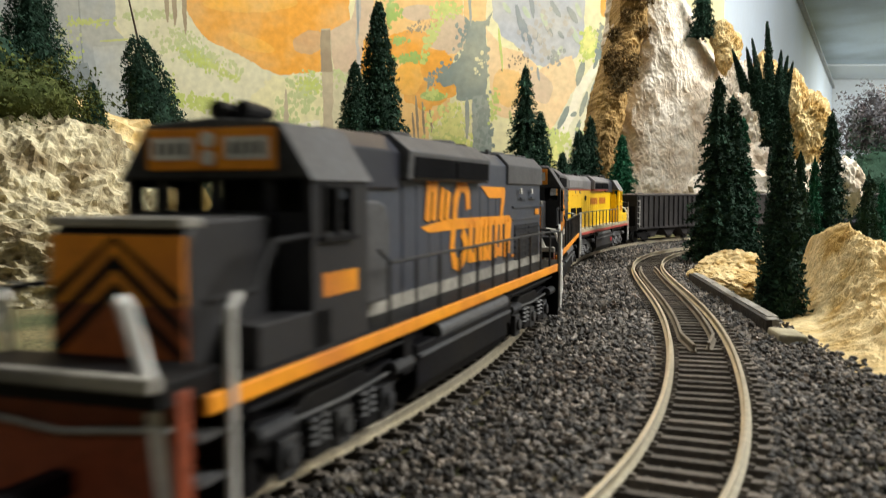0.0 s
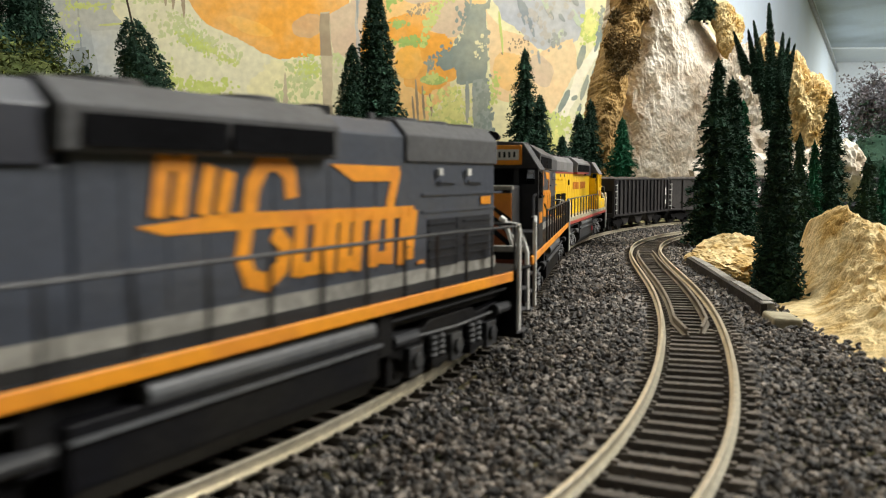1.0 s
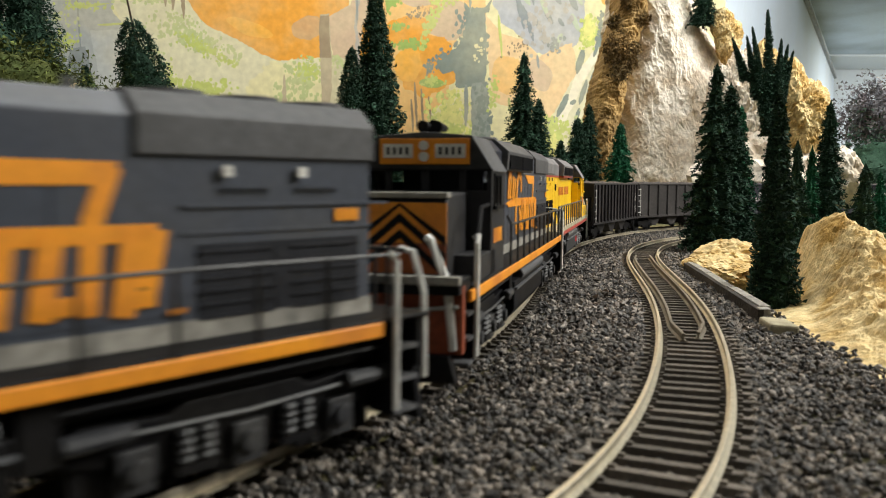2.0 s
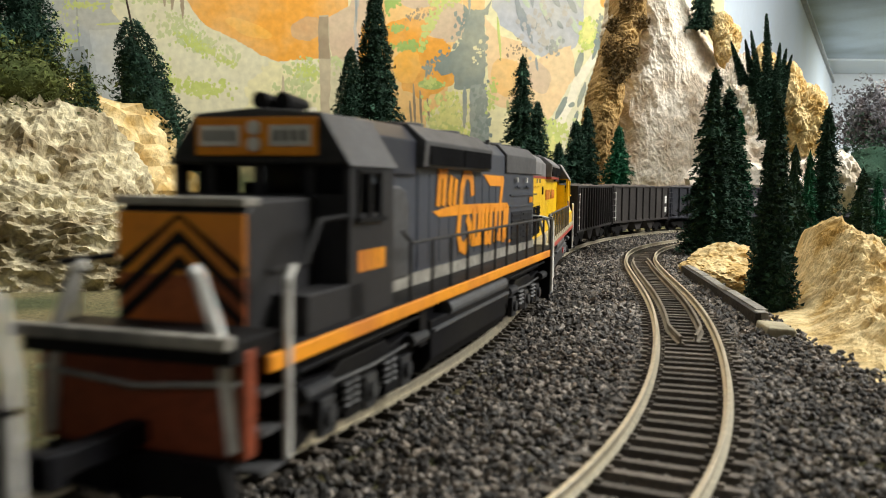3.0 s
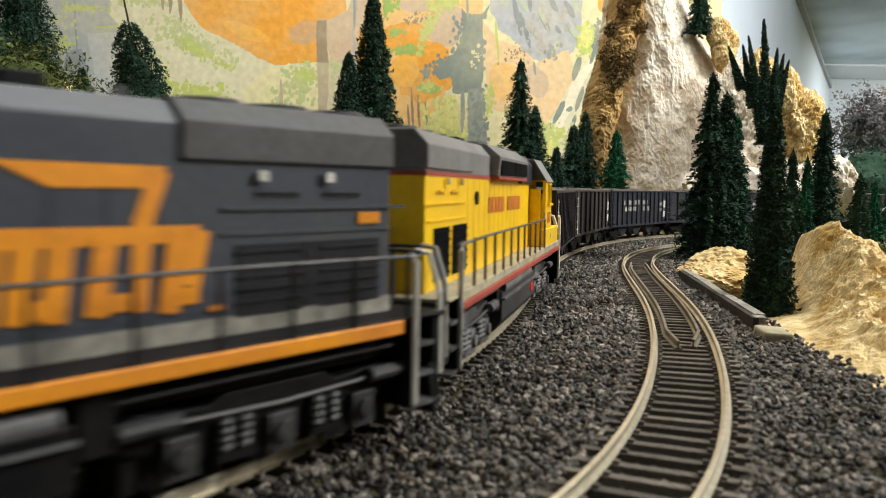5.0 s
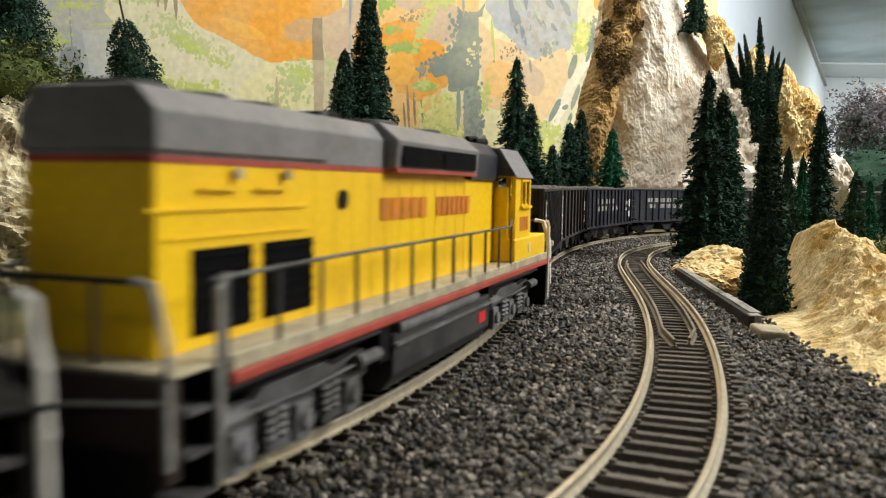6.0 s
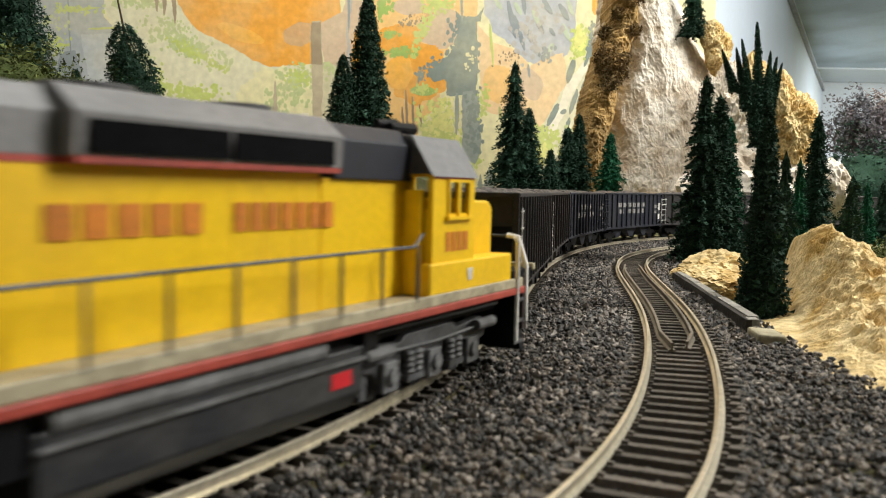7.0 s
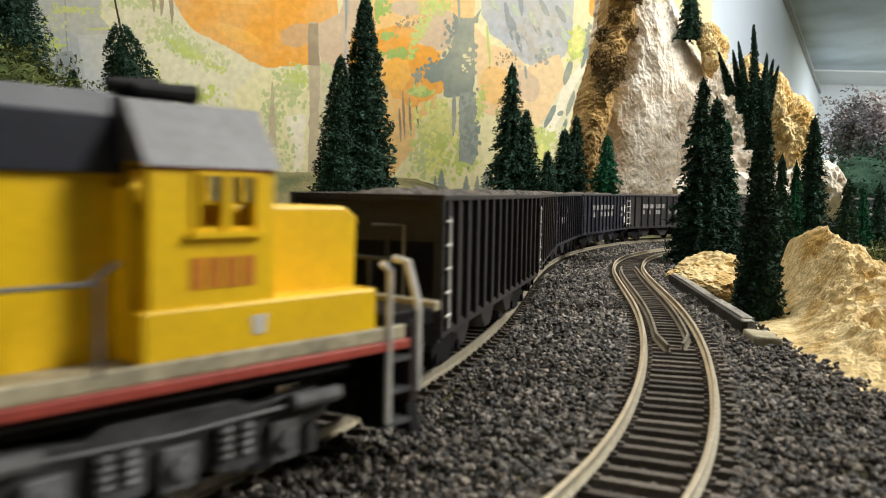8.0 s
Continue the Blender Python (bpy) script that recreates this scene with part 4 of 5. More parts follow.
def scatter(y0, y1, pitch, size, rough, seed):
    rnd = np.random.default_rng(seed)
    xs = np.arange(-0.16 if y0 < 0.3 else -0.08, 0.42, pitch)
    ys = np.arange(y0, y1, pitch)
    gx, gy = np.meshgrid(xs, ys)
    px = (gx + rnd.uniform(-0.5, 0.5, gx.shape) * pitch).ravel()
    py = (gy + rnd.uniform(-0.5, 0.5, gy.shape) * pitch).ravel()
    edge = np.interp(py, (-0.3, 0.05, 0.15, 0.22, 0.30, 0.50, 0.62, 0.80, 1.2), (0.13, 0.112, 0.106, 0.107, 0.113, 0.135, 0.20, 0.32, 0.6)) + rnd.normal(0, 0.0022, px.shape)
    d1, o1 = near_track(px, py, MAIN)
    d2, o2 = near_track(px, py, SIDE)
    keep = (px < edge) & (o1 > -0.024)
    z = np.full(px.shape, -0.0042) + 0.0009 * np.sin(px * 160 + 3 * np.sin(py * 90)) * np.sin(py * 140)
    z += rnd.uniform(-0.0006, 0.0010, px.shape)
    for d, o in ((d1, o1), (d2, o2)):
        inside = np.abs(o) < GAUGE + 0.0042
        inside &= d < 0.02
        z[inside] = -0.0046 + rnd.uniform(-0.0003, 0.0004, inside.sum())
        over = (d < 0.0165) & ~inside
        z[over] = -0.0030 + rnd.uniform(-0.0005, 0.0004, over.sum())
        on_tie = (np.abs(np.abs(o) - GAUGE) < 0.0016) & inside
        keep &= ~on_tie
    px, py, z = px[keep], py[keep], z[keep]
    n = len(px)
    shapes = stone_shapes(12, rough, seed)
    kind = rnd.integers(0, 12, n)
    sc = size * rnd.uniform(0.55, 1.25, n)
    ang = rnd.uniform(0, 2 * math.pi, n)
    tilt = rnd.uniform(-0.9, 0.9, n)
    groups = []
    for k in range(12):
        i = np.nonzero(kind == k)[0]
        v, f = shapes[k]
        ca, sa, ct, st = np.cos(ang[i])[:, None], np.sin(ang[i])[:, None], np.cos(tilt[i])[:, None], np.sin(tilt[i])[:, None]
        x0, y0_, z0 = v[None, :, 0], v[None, :, 1] * ct - v[None, :, 2] * st, v[None, :, 1] * st + v[None, :, 2] * ct
        x1, y1_ = x0 * ca - y0_ * sa, x0 * sa + y0_ * ca
        vv = np.stack([x1, y1_, z0], 2) * sc[i][:, None, None] + np.stack([px[i], py[i], z[i]], 1)[:, None, :]
        ff = f[None] + (np.arange(len(i)) * len(v))[:, None, None]
        groups.append((vv.reshape(-1, 3), ff.reshape(-1, f.shape[1])))
    off, vs, fs = 0, [], []
    for v, f in groups:
        vs.append(v)
        fs.append(f + off)
        off += len(v)
    return np.concatenate(vs), np.concatenate(fs)


BED = empty("ballast_shoulder", "grey crushed-stone ballast between the two tracks", "ballast", kind="structure")


def build_ballast():
    v1, f1 = scatter(0.06, 0.27, 1.08 * mm, 0.86 * mm, True, 3)
    v2, f2 = scatter(0.27, 0.55, 1.4 * mm, 1.15 * mm, False, 4)
    v3, f3 = scatter(0.55, 1.02, 1.7 * mm, 1.25 * mm, False, 5)
    for v, f in ((v1, f1), (v2, f2), (v3, f3)):
        ob = big_mesh("ballast_stones", v, f, M_BALLAST)
        ob.parent = BED
        tagged(ob, "crushed grey stone chips", kind="stuff")
    rnd = random.Random(9)
    meshes = []
    for v, f in stone_shapes(8, True, 21):
        me = bpy.data.meshes.new("stone")
        me.from_pydata([tuple(c * 0.8 * mm) for c in v], [], [tuple(int(i) for i in q) for q in f])
        me.materials.append(M_PIECE)
        meshes.append(me)
    for k in range(280):
        s = rnd.uniform(0.02, 0.16)
        x, y, th = beside(MAIN, s, rnd.uniform(0.018, 0.045))
        ob = new("stone", meshes[k % 8])
        ob.parent = BED
        ob.matrix_basis = pose(x, y, -0.0032 + rnd.uniform(0, 0.0006), rnd.uniform(0, 360), rnd.uniform(0, 360), rnd.uniform(0, 360)) @ Matrix.Scale(rnd.uniform(0.7, 1.2), 4)


build_ballast()


def build_edging():
    """The low timber wall beside the second track and the cast block at its end."""
    wall = empty("retaining_wall", "low dark timber edging wall with grey cap planks", "retaining wall", kind="structure")
    a, b = Vector((0.1245, 0.4585, 0)), Vector((0.1045, 0.2885, 0))
    d = (b - a)
    ang = math.degrees(math.atan2(d.y, d.x))
    length = d.length / mm
    ob = part("wall_face", boxes((0, length, -1.4, 0.5, -9, 0.6)), M_DKTIMBER, wall)
    ob.matrix_basis = Matrix.Translation(a) @ pose(0, 0, 0, 0, 0, ang)
    x = 0.0
    rnd = random.Random(2)
    while x < length - 2:
        w = rnd.uniform(20, 32)
        e = min(length, x + w)
        ob = part("cap_plank", boxes((x, e - 0.5, 0.5, 4.2, -1.4, 0.9 + rnd.uniform(-0.2, 0.2))), M_TIMBER, wall, bevel=0.2 * mm)
        ob.matrix_basis = Matrix.Translation(a) @ pose(0, 0, 0, 0, 0, ang + rnd.uniform(-0.4, 0.4))
        x = e
    ob = part("cast_block", boxes((-4.5, 4.5, -8, 8, -8, -1.2)), M_CONC, None, bevel=0.8 * mm)
    ob.matrix_basis = pose(0.1055, 0.276, 0, 0, 3, ang + 90)
    tagged(ob, "tan cast plaster block at the end of the timber wall", "block")


build_edging()

# ---- scenery: rocks ----


def crag(v, seed, scale):
    """A ridged, broken relief between about -1 and 1."""
    p = v * scale + Vector((seed * 3.1, seed * 1.7, seed))
    a = noise.noise(p)
    b = 1 - 2 * abs(noise.noise(p * 2.3))
    c = 1 - 2 * abs(noise.noise(p * 5.1))
    return 0.5 * a + 0.3 * b + 0.2 * c


def rock(name, label, c, r, seed, material, cuts=5, rough=0.28, scale=None, turn=0.0):
    """A rough plaster lump of the half-sizes r round c."""
    bm = bmesh.new()
    bmesh.ops.create_icosphere(bm, subdivisions=cuts, radius=1.0)
    scale = scale or 1.6
    for v in bm.verts:
        k = 1 + rough * crag(v.co, seed, scale) + rough * 0.35 * crag(v.co, seed + 9, scale * 3.7) + rough * 0.22 * crag(v.co, seed + 5, scale * 8) + rough * 0.12 * crag(v.co, seed + 6, scale * 19)
        q = v.co * k
        v.co = Vector((q.x * r[0], q.y * r[1], q.z * r[2]))
    me = bpy.data.meshes.new(name)
    bm.to_mesh(me)
    bm.free()
    me.materials.append(material)
    ob = new(name, me)
    ob.matrix_basis = pose(*c, 0, 0, turn)
    return tagged(ob, label, "rock")


def sheet(name, label, material, nu, nv, place, category="rock"):
    """A rough sheet of nu x nv cells; place gives the point for u, v in 0 to 1."""
    verts = [place(i / nu, j / nv) for j in range(nv + 1) for i in range(nu + 1)]
    k = nu + 1
    faces = [(j * k + i, j * k + i + 1, (j + 1) * k + i + 1, (j + 1) * k + i) for j in range(nv) for i in range(nu)]
    ob = link_mesh(name, verts, faces, material)
    return tagged(ob, label, category)


def cliff_place(u, v):
    z = -0.02 + 0.40 * v
    xl = float(np.interp(z, (0, 0.05, 0.15, 0.25, 0.38), (0.185, 0.188, 0.195, 0.205, 0.215)))
    xr = float(np.interp(z, (0, 0.08, 0.14, 0.17, 0.24, 0.29, 0.38), (0.440, 0.425, 0.412, 0.386, 0.338, 0.312, 0.262)))
    x = xl + (xr - xl) * u
    bulge = math.sin(math.pi * u) ** 0.6
    p = Vector((x, z * 0.45, 0.3))
    y = 1.16 - 0.06 * bulge + 0.03 * v
    y -= 0.010 * crag(p, 3, 14) + 0.0031 * crag(Vector((x * 1.4 + 0.1 * z, z * 0.42, 1.3)), 5, 38) + 0.0017 * crag(Vector((x + 0.3 * z, z * 0.45, 2.3)), 7, 105) + 0.0007 * crag(Vector((x, z * 0.7, 3.3)), 9, 260)
    if u < 0.02 or u > 0.98:
        y += 0.06
    return (x + 0.006 * crag(Vector((x, z, 4)), 8, 30), y, z)


sheet("cliff", "tall white plaster cliff with carved vertical cracks", M_CLIFF, 230, 340, cliff_place)


def shoulder_place(u, v):
    z = 0.0 + 0.36 * v
    xl = float(np.interp(z, (0, 0.05, 0.12, 0.2, 0.26, 0.36), (0.176, 0.176, 0.170, 0.186, 0.205, 0.215)))
    xr = float(np.interp(z, (0, 0.05, 0.12, 0.2, 0.26, 0.36), (0.200, 0.204, 0.212, 0.228, 0.246, 0.252)))
    x = xl + (xr - xl) * u
    y = 1.12 - 0.035 * math.sin(math.pi * u) ** 0.7 + 0.03 * v
    y -= 0.014 * crag(Vector((x, z * 0.6, 0.7)), 13, 30) + 0.007 * crag(Vector((x, z, 2.7)), 15, 90) + 0.002 * crag(Vector((x, z, 5.7)), 16, 240)
    if u < 0.03 or u > 0.97:
        y += 0.06
    return (x + 0.005 * crag(Vector((x, z, 4)), 18, 40), y, z)


sheet("rock_shoulder", "ochre plaster rock shoulder beside the white cliff", M_SHOULDER, 70, 240, shoulder_place)


def bank_place(u, v):
    y = 0.12 + 0.36 * v
    x0 = float(np.interp(y, (0.12, 0.25, 0.28, 0.33, 0.38, 0.42, 0.48), (0.106, 0.109, 0.1155, 0.134, 0.149, 0.161, 0.188)))
    x = x0 - 0.012 + 0.19 * u
    wide = float(np.interp(y, (0.12, 0.30, 0.40), (0.08, 0.045, 0.012)))
    high = float(np.interp(y, (0.12, 0.24, 0.29, 0.34, 0.385, 0.41, 0.44, 0.48), (-0.006, -0.001, 0.006, 0.016, 0.030, 0.031, 0.022, -0.004)))
    t = max(0.0, min(1.0, (x - x0) / wide))
    rise = t * t * (3 - 2 * t) - 17.0 * max(0.0, x - x0 - wide - 0.004)
    z = -0.0072 + high * rise - max(0.0, x0 - x) * 0.2
    p = Vector((x, y, z))
    amp = min(1.0, max(0.10, (x - x0 - 0.002) / 0.02))
    s = Vector((x * 0.9 + y * 0.5, y * 0.5 - x * 0.3, z * 1.6))
    z += amp * (0.0078 * crag(p, 21, 30) + 0.0062 * crag(s, 23, 70) + 0.0022 * crag(s, 24, 170) + 0.0006 * crag(p, 25, 420))
    return (x + amp * 0.003 * crag(p, 27, 60), y + amp * 0.004 * crag(p, 28, 50), z)


sheet("rock_bank", "rough ochre plaster rock bank beside the tracks", M_ROCK, 240, 380, bank_place)

rock("rock_outcrop", "cream and ochre plaster outcrop behind the timber wall", (0.161, 0.50, -0.005), (0.019, 0.030, 0.0125), 31, M_ROCK, 5, 0.34)
rock("rock_outcrop", "small ochre plaster outcrop by the timber wall", (0.140, 0.455, -0.003), (0.013, 0.03, 0.006), 32, M_ROCK, 5, 0.4)
rock("boulder", "large cream plaster boulder beside the main line", (-0.250, 0.50, 0.018), (0.062, 0.07, 0.062), 41, M_PALE, 6, 0.24, 1.9)
rock("boulder", "cream plaster rock spur sloping to the main line", (-0.178, 0.50, -0.020), (0.045, 0.05, 0.048), 42, M_PALE, 6, 0.24, 1.9)
rock("boulder", "brown-stained plaster rock foot beside the main line", (-0.27, 0.42, 0.0), (0.06, 0.05, 0.045), 43, M_PALE, 5, 0.25, 2.0)
rock("boulder", "brown-stained plaster rock bank below the boulders", (-0.205, 0.40, -0.004), (0.075, 0.04, 0.036), 55, M_PALE, 6, 0.3, 2.0)
rock("rock_outcrop", "pale ochre plaster knob on the cliff edge", (0.360, 1.08, 0.118), (0.040, 0.05, 0.075), 44, M_CLIFF, 6, 0.3)
rock("rock_outcrop", "ochre plaster knob among the pines", (0.399, 1.0, 0.116), (0.0255, 0.035, 0.042), 45, M_ROCK, 6, 0.30, 1.5)
rock("rock_outcrop", "narrow ochre plaster point above the knob", (0.383, 1.0, 0.146), (0.016, 0.025, 0.034), 53, M_ROCK, 5, 0.34, 1.5)
rock("rock_ledge", "ochre plaster ledge high on the cliff edge", (0.349, 1.12, 0.226), (0.0135, 0.018, 0.024), 46, M_ROCK, 5, 0.4, 1.5)
rock("rock_ledge", "small ochre plaster lump on the cliff edge", (0.341, 1.12, 0.246), (0.012, 0.016, 0.018), 54, M_ROCK, 5, 0.4, 1.5)
rock("rock_ledge", "ochre-edged plaster flank beside the white cliff", (0.376, 1.06, 0.150), (0.020, 0.03, 0.055), 52, M_ROCK, 5, 0.3, 1.4, -14.0)
rock("rock_ledge", "plaster rock foot under the pines", (0.38, 1.04, 0.02), (0.085, 0.08, 0.075), 47, M_CLIFF, 5, 0.3)
rock("rock_outcrop", "small white plaster rock among the pines", (0.322, 0.72, 0.048), (0.013, 0.02, 0.022), 48, M_CLIFF, 4, 0.35)
rock("rock_slope", "scrub-covered slope behind the pines", (0.30, 0.66, -0.035), (0.14, 0.16, 0.035), 49, M_SAND, 5, 0.3, 2.2)
rock("rock_slope", "scrub-covered rise far along the line", (0.62, 1.15, -0.03), (0.22, 0.14, 0.055), 50, M_SAND, 5, 0.3, 2.2)
rock("rock_ledge", "rocky ledge behind the boulder", (-0.32, 0.60, 0.03), (0.12, 0.08, 0.075), 51, M_ROCK, 5, 0.25, 2.2)

# ---- scenery: trees and shrubs ----


def flakes(centres, size, seed, flat=0.5):
    """Small crossed leaf flakes at the centres, as one array of triangles."""
    rnd = np.random.default_rng(seed)
    n = len(centres)
    a = rnd.normal(0, 1, (n, 3, 3))
    a[:, :, 2] *= flat
    a /= np.linalg.norm(a, axis=2, keepdims=True)
    v = centres[:, None, :] + a * (size * rnd.uniform(0.6, 1.3, (n, 1, 1)))
    f = np.arange(n * 3).reshape(n, 3)
    return v.reshape(-1, 3), f


def pine(label, x, y, z, h, r, style, material, seed, lean=0.0):
    """A model pine: r is the crown's radius at its foot; lean shifts the top sideways."""
    rnd = np.random.default_rng(seed)
    tree = empty("pine_tree", label, "tree", "model pine trees")
    tree.location = (x, y, z)
    over = 1.3 if style == "broken" else 0.95
    bm = tubes([(0, 0, -2), (0.3 + lean * 400, 0.2, h * 400), (lean * over * 1000, 0, h * 1000 * over)], 1.0, 7)
    for v in bm.verts:
        t = max(0.0, v.co.z / h)
        mid = lean * t
        v.co.x = mid + (v.co.x - mid) * max(0.3, 1.3 - 1.1 * t) * min(1.6, h / 0.09)
        v.co.y *= max(0.3, 1.3 - 1.1 * t) * min(1.6, h / 0.09)
    part("trunk", bm, M_TRUNK, tree, "thin brown trunk")
    pts, sizes = [], []
    skirt_v, skirt_f = [], []
    if style == "spruce":
        levels = int(max(8, min(15, h / 0.0085)))
        big = max(0.0015, min(0.0036, r * 0.13))
        for i in range(levels):
            t = i / levels
            full = r * (0.10 + 0.90 * (1 - t) ** 0.78) * rnd.uniform(0.86, 1.12)
            z0 = h * (0.03 + 0.93 * t)
            z1 = min(h * 0.99, z0 + h * 1.55 / levels)
            n = 18
            apex = len(skirt_v)
            skirt_v.append((0.0, 0.0, z1))
            off = rnd.uniform(-0.12, 0.12, 2) * full
            for k in range(n):
                a = 2 * math.pi * (k + rnd.uniform(-0.3, 0.3)) / n
                ln = 0.86 * full * (rnd.uniform(0.72, 1.24) if k % 2 else rnd.uniform(0.42, 0.70))
                skirt_v.append((math.cos(a) * ln + off[0], math.sin(a) * ln + off[1], z0 - rnd.uniform(0.0, 0.22) * ln + (0.0 if k % 2 else 0.15 * ln)))
                skirt_f.append((apex, apex + 1 + k, apex + 1 + (k + 1) % n))
            m = int(260 + 680 * (1 - t))
            q = rnd.uniform(0.25, 1.10, m) ** 0.8
            a = 2 * math.pi * (np.round(rnd.uniform(0, 9, m)) * 2 + 1 + rnd.normal(0, 0.45, m) * (1.3 - q)) / n
            pts.append(np.stack([np.cos(a) * q * full + off[0], np.sin(a) * q * full + off[1], z0 + (1 - q) * (z1 - z0) * 0.9 - 0.10 * q * full + rnd.normal(0, 0.5, m) * big], 1))
            sizes.append(big * (0.5 + 0.5 * (1 - t)) * (1.25 - 0.5 * q))
        size, flat = np.concatenate(sizes)[:, None, None], 0.45
    else:
        n = int(min(16000, 3200 + 5.6e6 * h * r))
        t = rnd.uniform(0, 1, n) ** 1.15
        a = rnd.uniform(0, 2 * math.pi, n)
        lump = np.array([noise.noise(Vector((math.cos(b) * 1.9, math.sin(b) * 1.9, s * h * 110 + seed))) + 0.6 * noise.noise(Vector((math.cos(b) * 4.5, math.sin(b) * 4.5, s * h * 260 + seed))) for b, s in zip(a, t)])
        shape = (1 - t) ** (0.8 if style == "spike" else 0.66) * 0.96 + 0.04
        if style == "broken":
            shape = np.interp(t, (0, 0.3, 0.7, 0.93, 1.0), (1.0, 0.86, 0.60, 0.36, 0.16))
        rad = r * shape * (0.92 + 0.34 * lump) * (rnd.uniform(0.5, 1.45, n) if style == "spike" else rnd.uniform(0.66, 1.06, n))
        pts.append(np.stack([np.cos(a) * rad, np.sin(a) * rad, t * h - 0.25 * rad + rnd.normal(0, 0.001, n)], 1))
        size, flat = 0.0017 * max(1.0, h / 0.11) * (1.1 - 0.5 * t)[:, None, None], 0.7
    c = np.concatenate(pts)
    c[:, 0] += lean * c[:, 2] / h
    v, f = flakes(c, size, seed + 1, flat)
    # an inner mass that closes the crown
    ring, core_v, core_f = 10, [], []
    for i in range(9):
        t = i / 8
        s = (1 - t) ** 0.85 * (0.42 if style == "spruce" else 0.68)
        if style == "broken":
            s = 0.70 * float(np.interp(t, (0, 0.3, 0.7, 0.93, 1.0), (1.0, 0.86, 0.60, 0.36, 0.05)))
        for k in range(ring):
            a = 2 * math.pi * k / ring
            w = r * s * (0.8 + 0.35 * rnd.random())
            core_v.append((math.cos(a) * w + lean * t, math.sin(a) * w, h * (0.04 + 0.90 * t)))
    for i in range(8):
        for k in range(ring):
            q = [i * ring + k, i * ring + (k + 1) % ring, (i + 1) * ring + (k + 1) % ring, (i + 1) * ring + k]
            core_f += [(q[0], q[1], q[2]), (q[0], q[2], q[3])]
    if skirt_v:
        core_f += [tuple(i + len(core_v) for i in q) for q in skirt_f]
        core_v += skirt_v
    cv, cf = np.array(core_v), np.array(core_f) + len(v)
    ob = big_mesh("crown", np.concatenate([v, cv]), np.concatenate([f, cf]), material)
    ob.parent = tree
    tagged(ob, "ragged needle crown")
    return tree


M_DKG, M_G = M_DKGREEN, M_GREEN
PINES_BY_WALL = [
    (0.174, 0.58, 0.001, 0.124, 0.0218, "spruce", M_DKG),
    (0.190, 0.60, 0.000, 0.115, 0.0230, "spruce", M_DKG),
    (0.211, 0.64, 0.004, 0.099, 0.0171, "spruce", M_G),
    (0.1345, 0.36, -0.017, 0.097, 0.0130, "dense", M_DKG),
    (0.198, 0.50, 0.010, 0.060, 0.0114, "spruce", M_DKG),
    (0.227, 0.55, 0.006, 0.063, 0.0103, "spruce", M_G),
    (0.268, 0.62, 0.006, 0.099, 0.0188, "spruce", M_DKG),
    (0.228, 0.48, 0.000, 0.056, 0.0142, "spruce", M_DKG),
    (0.345, 0.70, 0.000, 0.056, 0.0125, "spruce", M_G),
    (0.384, 0.75, -0.002, 0.062, 0.0160, "spruce", M_DKG),
    (0.310, 0.72, 0.000, 0.062, 0.0148, "spruce", M_DKG),
]
PINES_UNDER_MURAL = [
    (0.076, 0.98, 0.040, 0.153, 0.0311, "spruce", M_DKG),
    (0.094, 0.99, 0.040, 0.101, 0.0257, "spruce", M_DKG),
    (0.117, 0.96, 0.041, 0.051, 0.0189, "spruce", M_DKG),
    (0.141, 1.00, 0.041, 0.079, 0.0243, "spruce", M_DKG),
    (0.158, 1.03, 0.041, 0.098, 0.0230, "spruce", M_DKG),
    (0.187, 0.98, 0.042, 0.071, 0.0216, "spruce", M_G),
    (-0.095, 0.78, 0.030, 0.132, 0.0285, "dense", M_DKG),
    (-0.075, 0.80, 0.030, 0.190, 0.0350, "dense", M_DKG),
    (-0.200, 0.62, 0.000, 0.157, 0.0380, "broken", M_DKG),
    (-0.276, 0.55, 0.111, 0.087, 0.0310, "dense", M_DKG),
    (-0.242, 0.56, 0.075, 0.041, 0.0140, "dense", M_DKG),
]
PINES_ON_CLIFF = [
    (0.316, 1.12, 0.263, 0.080, 0.0190, "spruce", M_DKG),
    (0.346, 0.95, 0.118, 0.112, 0.0085, "spike", M_DKG),
    (0.340, 0.95, 0.138, 0.074, 0.0062, "spike", M_DKG),
    (0.332, 0.955, 0.158, 0.045, 0.0055, "spike", M_DKG),
    (0.350, 0.95, 0.145, 0.054, 0.0065, "spike", M_DKG),
    (0.353, 0.955, 0.150, 0.044, 0.0055, "spike", M_DKG),
    (0.357, 0.955, 0.155, 0.032, 0.0050, "spike", M_DKG),
    (0.320, 0.96, 0.178, 0.024, 0.0050, "spike", M_DKG),
    (0.351, 0.945, 0.078, 0.092, 0.0105, "dense", M_DKG),
]
# how far the crown tops lean sideways: the broken-topped pine and the fan of spires on the cliff
LEANS = {8: -0.034, 12: -0.008, 13: -0.018, 14: -0.014, 15: 0.004, 16: 0.010, 17: 0.012, 18: -0.016}
for k, (x, y, z, h, r, style, m) in enumerate(PINES_BY_WALL + PINES_UNDER_MURAL + PINES_ON_CLIFF):
    word = {"spruce": "tiered", "dense": "dense foam-covered", "broken": "broken-topped dense", "spike": "slender upswept"}[style]
    tint = "bright green" if m is M_G else "dark green"
    drop = 0.012 if z < 0.09 else 0.02
    size_word = "tall" if h > 0.09 else "small"
    pine("%s %s model pine with %s boughs" % (size_word, tint, word), x, y, z - drop, h + drop, r, style, m, 100 + k, LEANS.get(k - 11, 0.0))


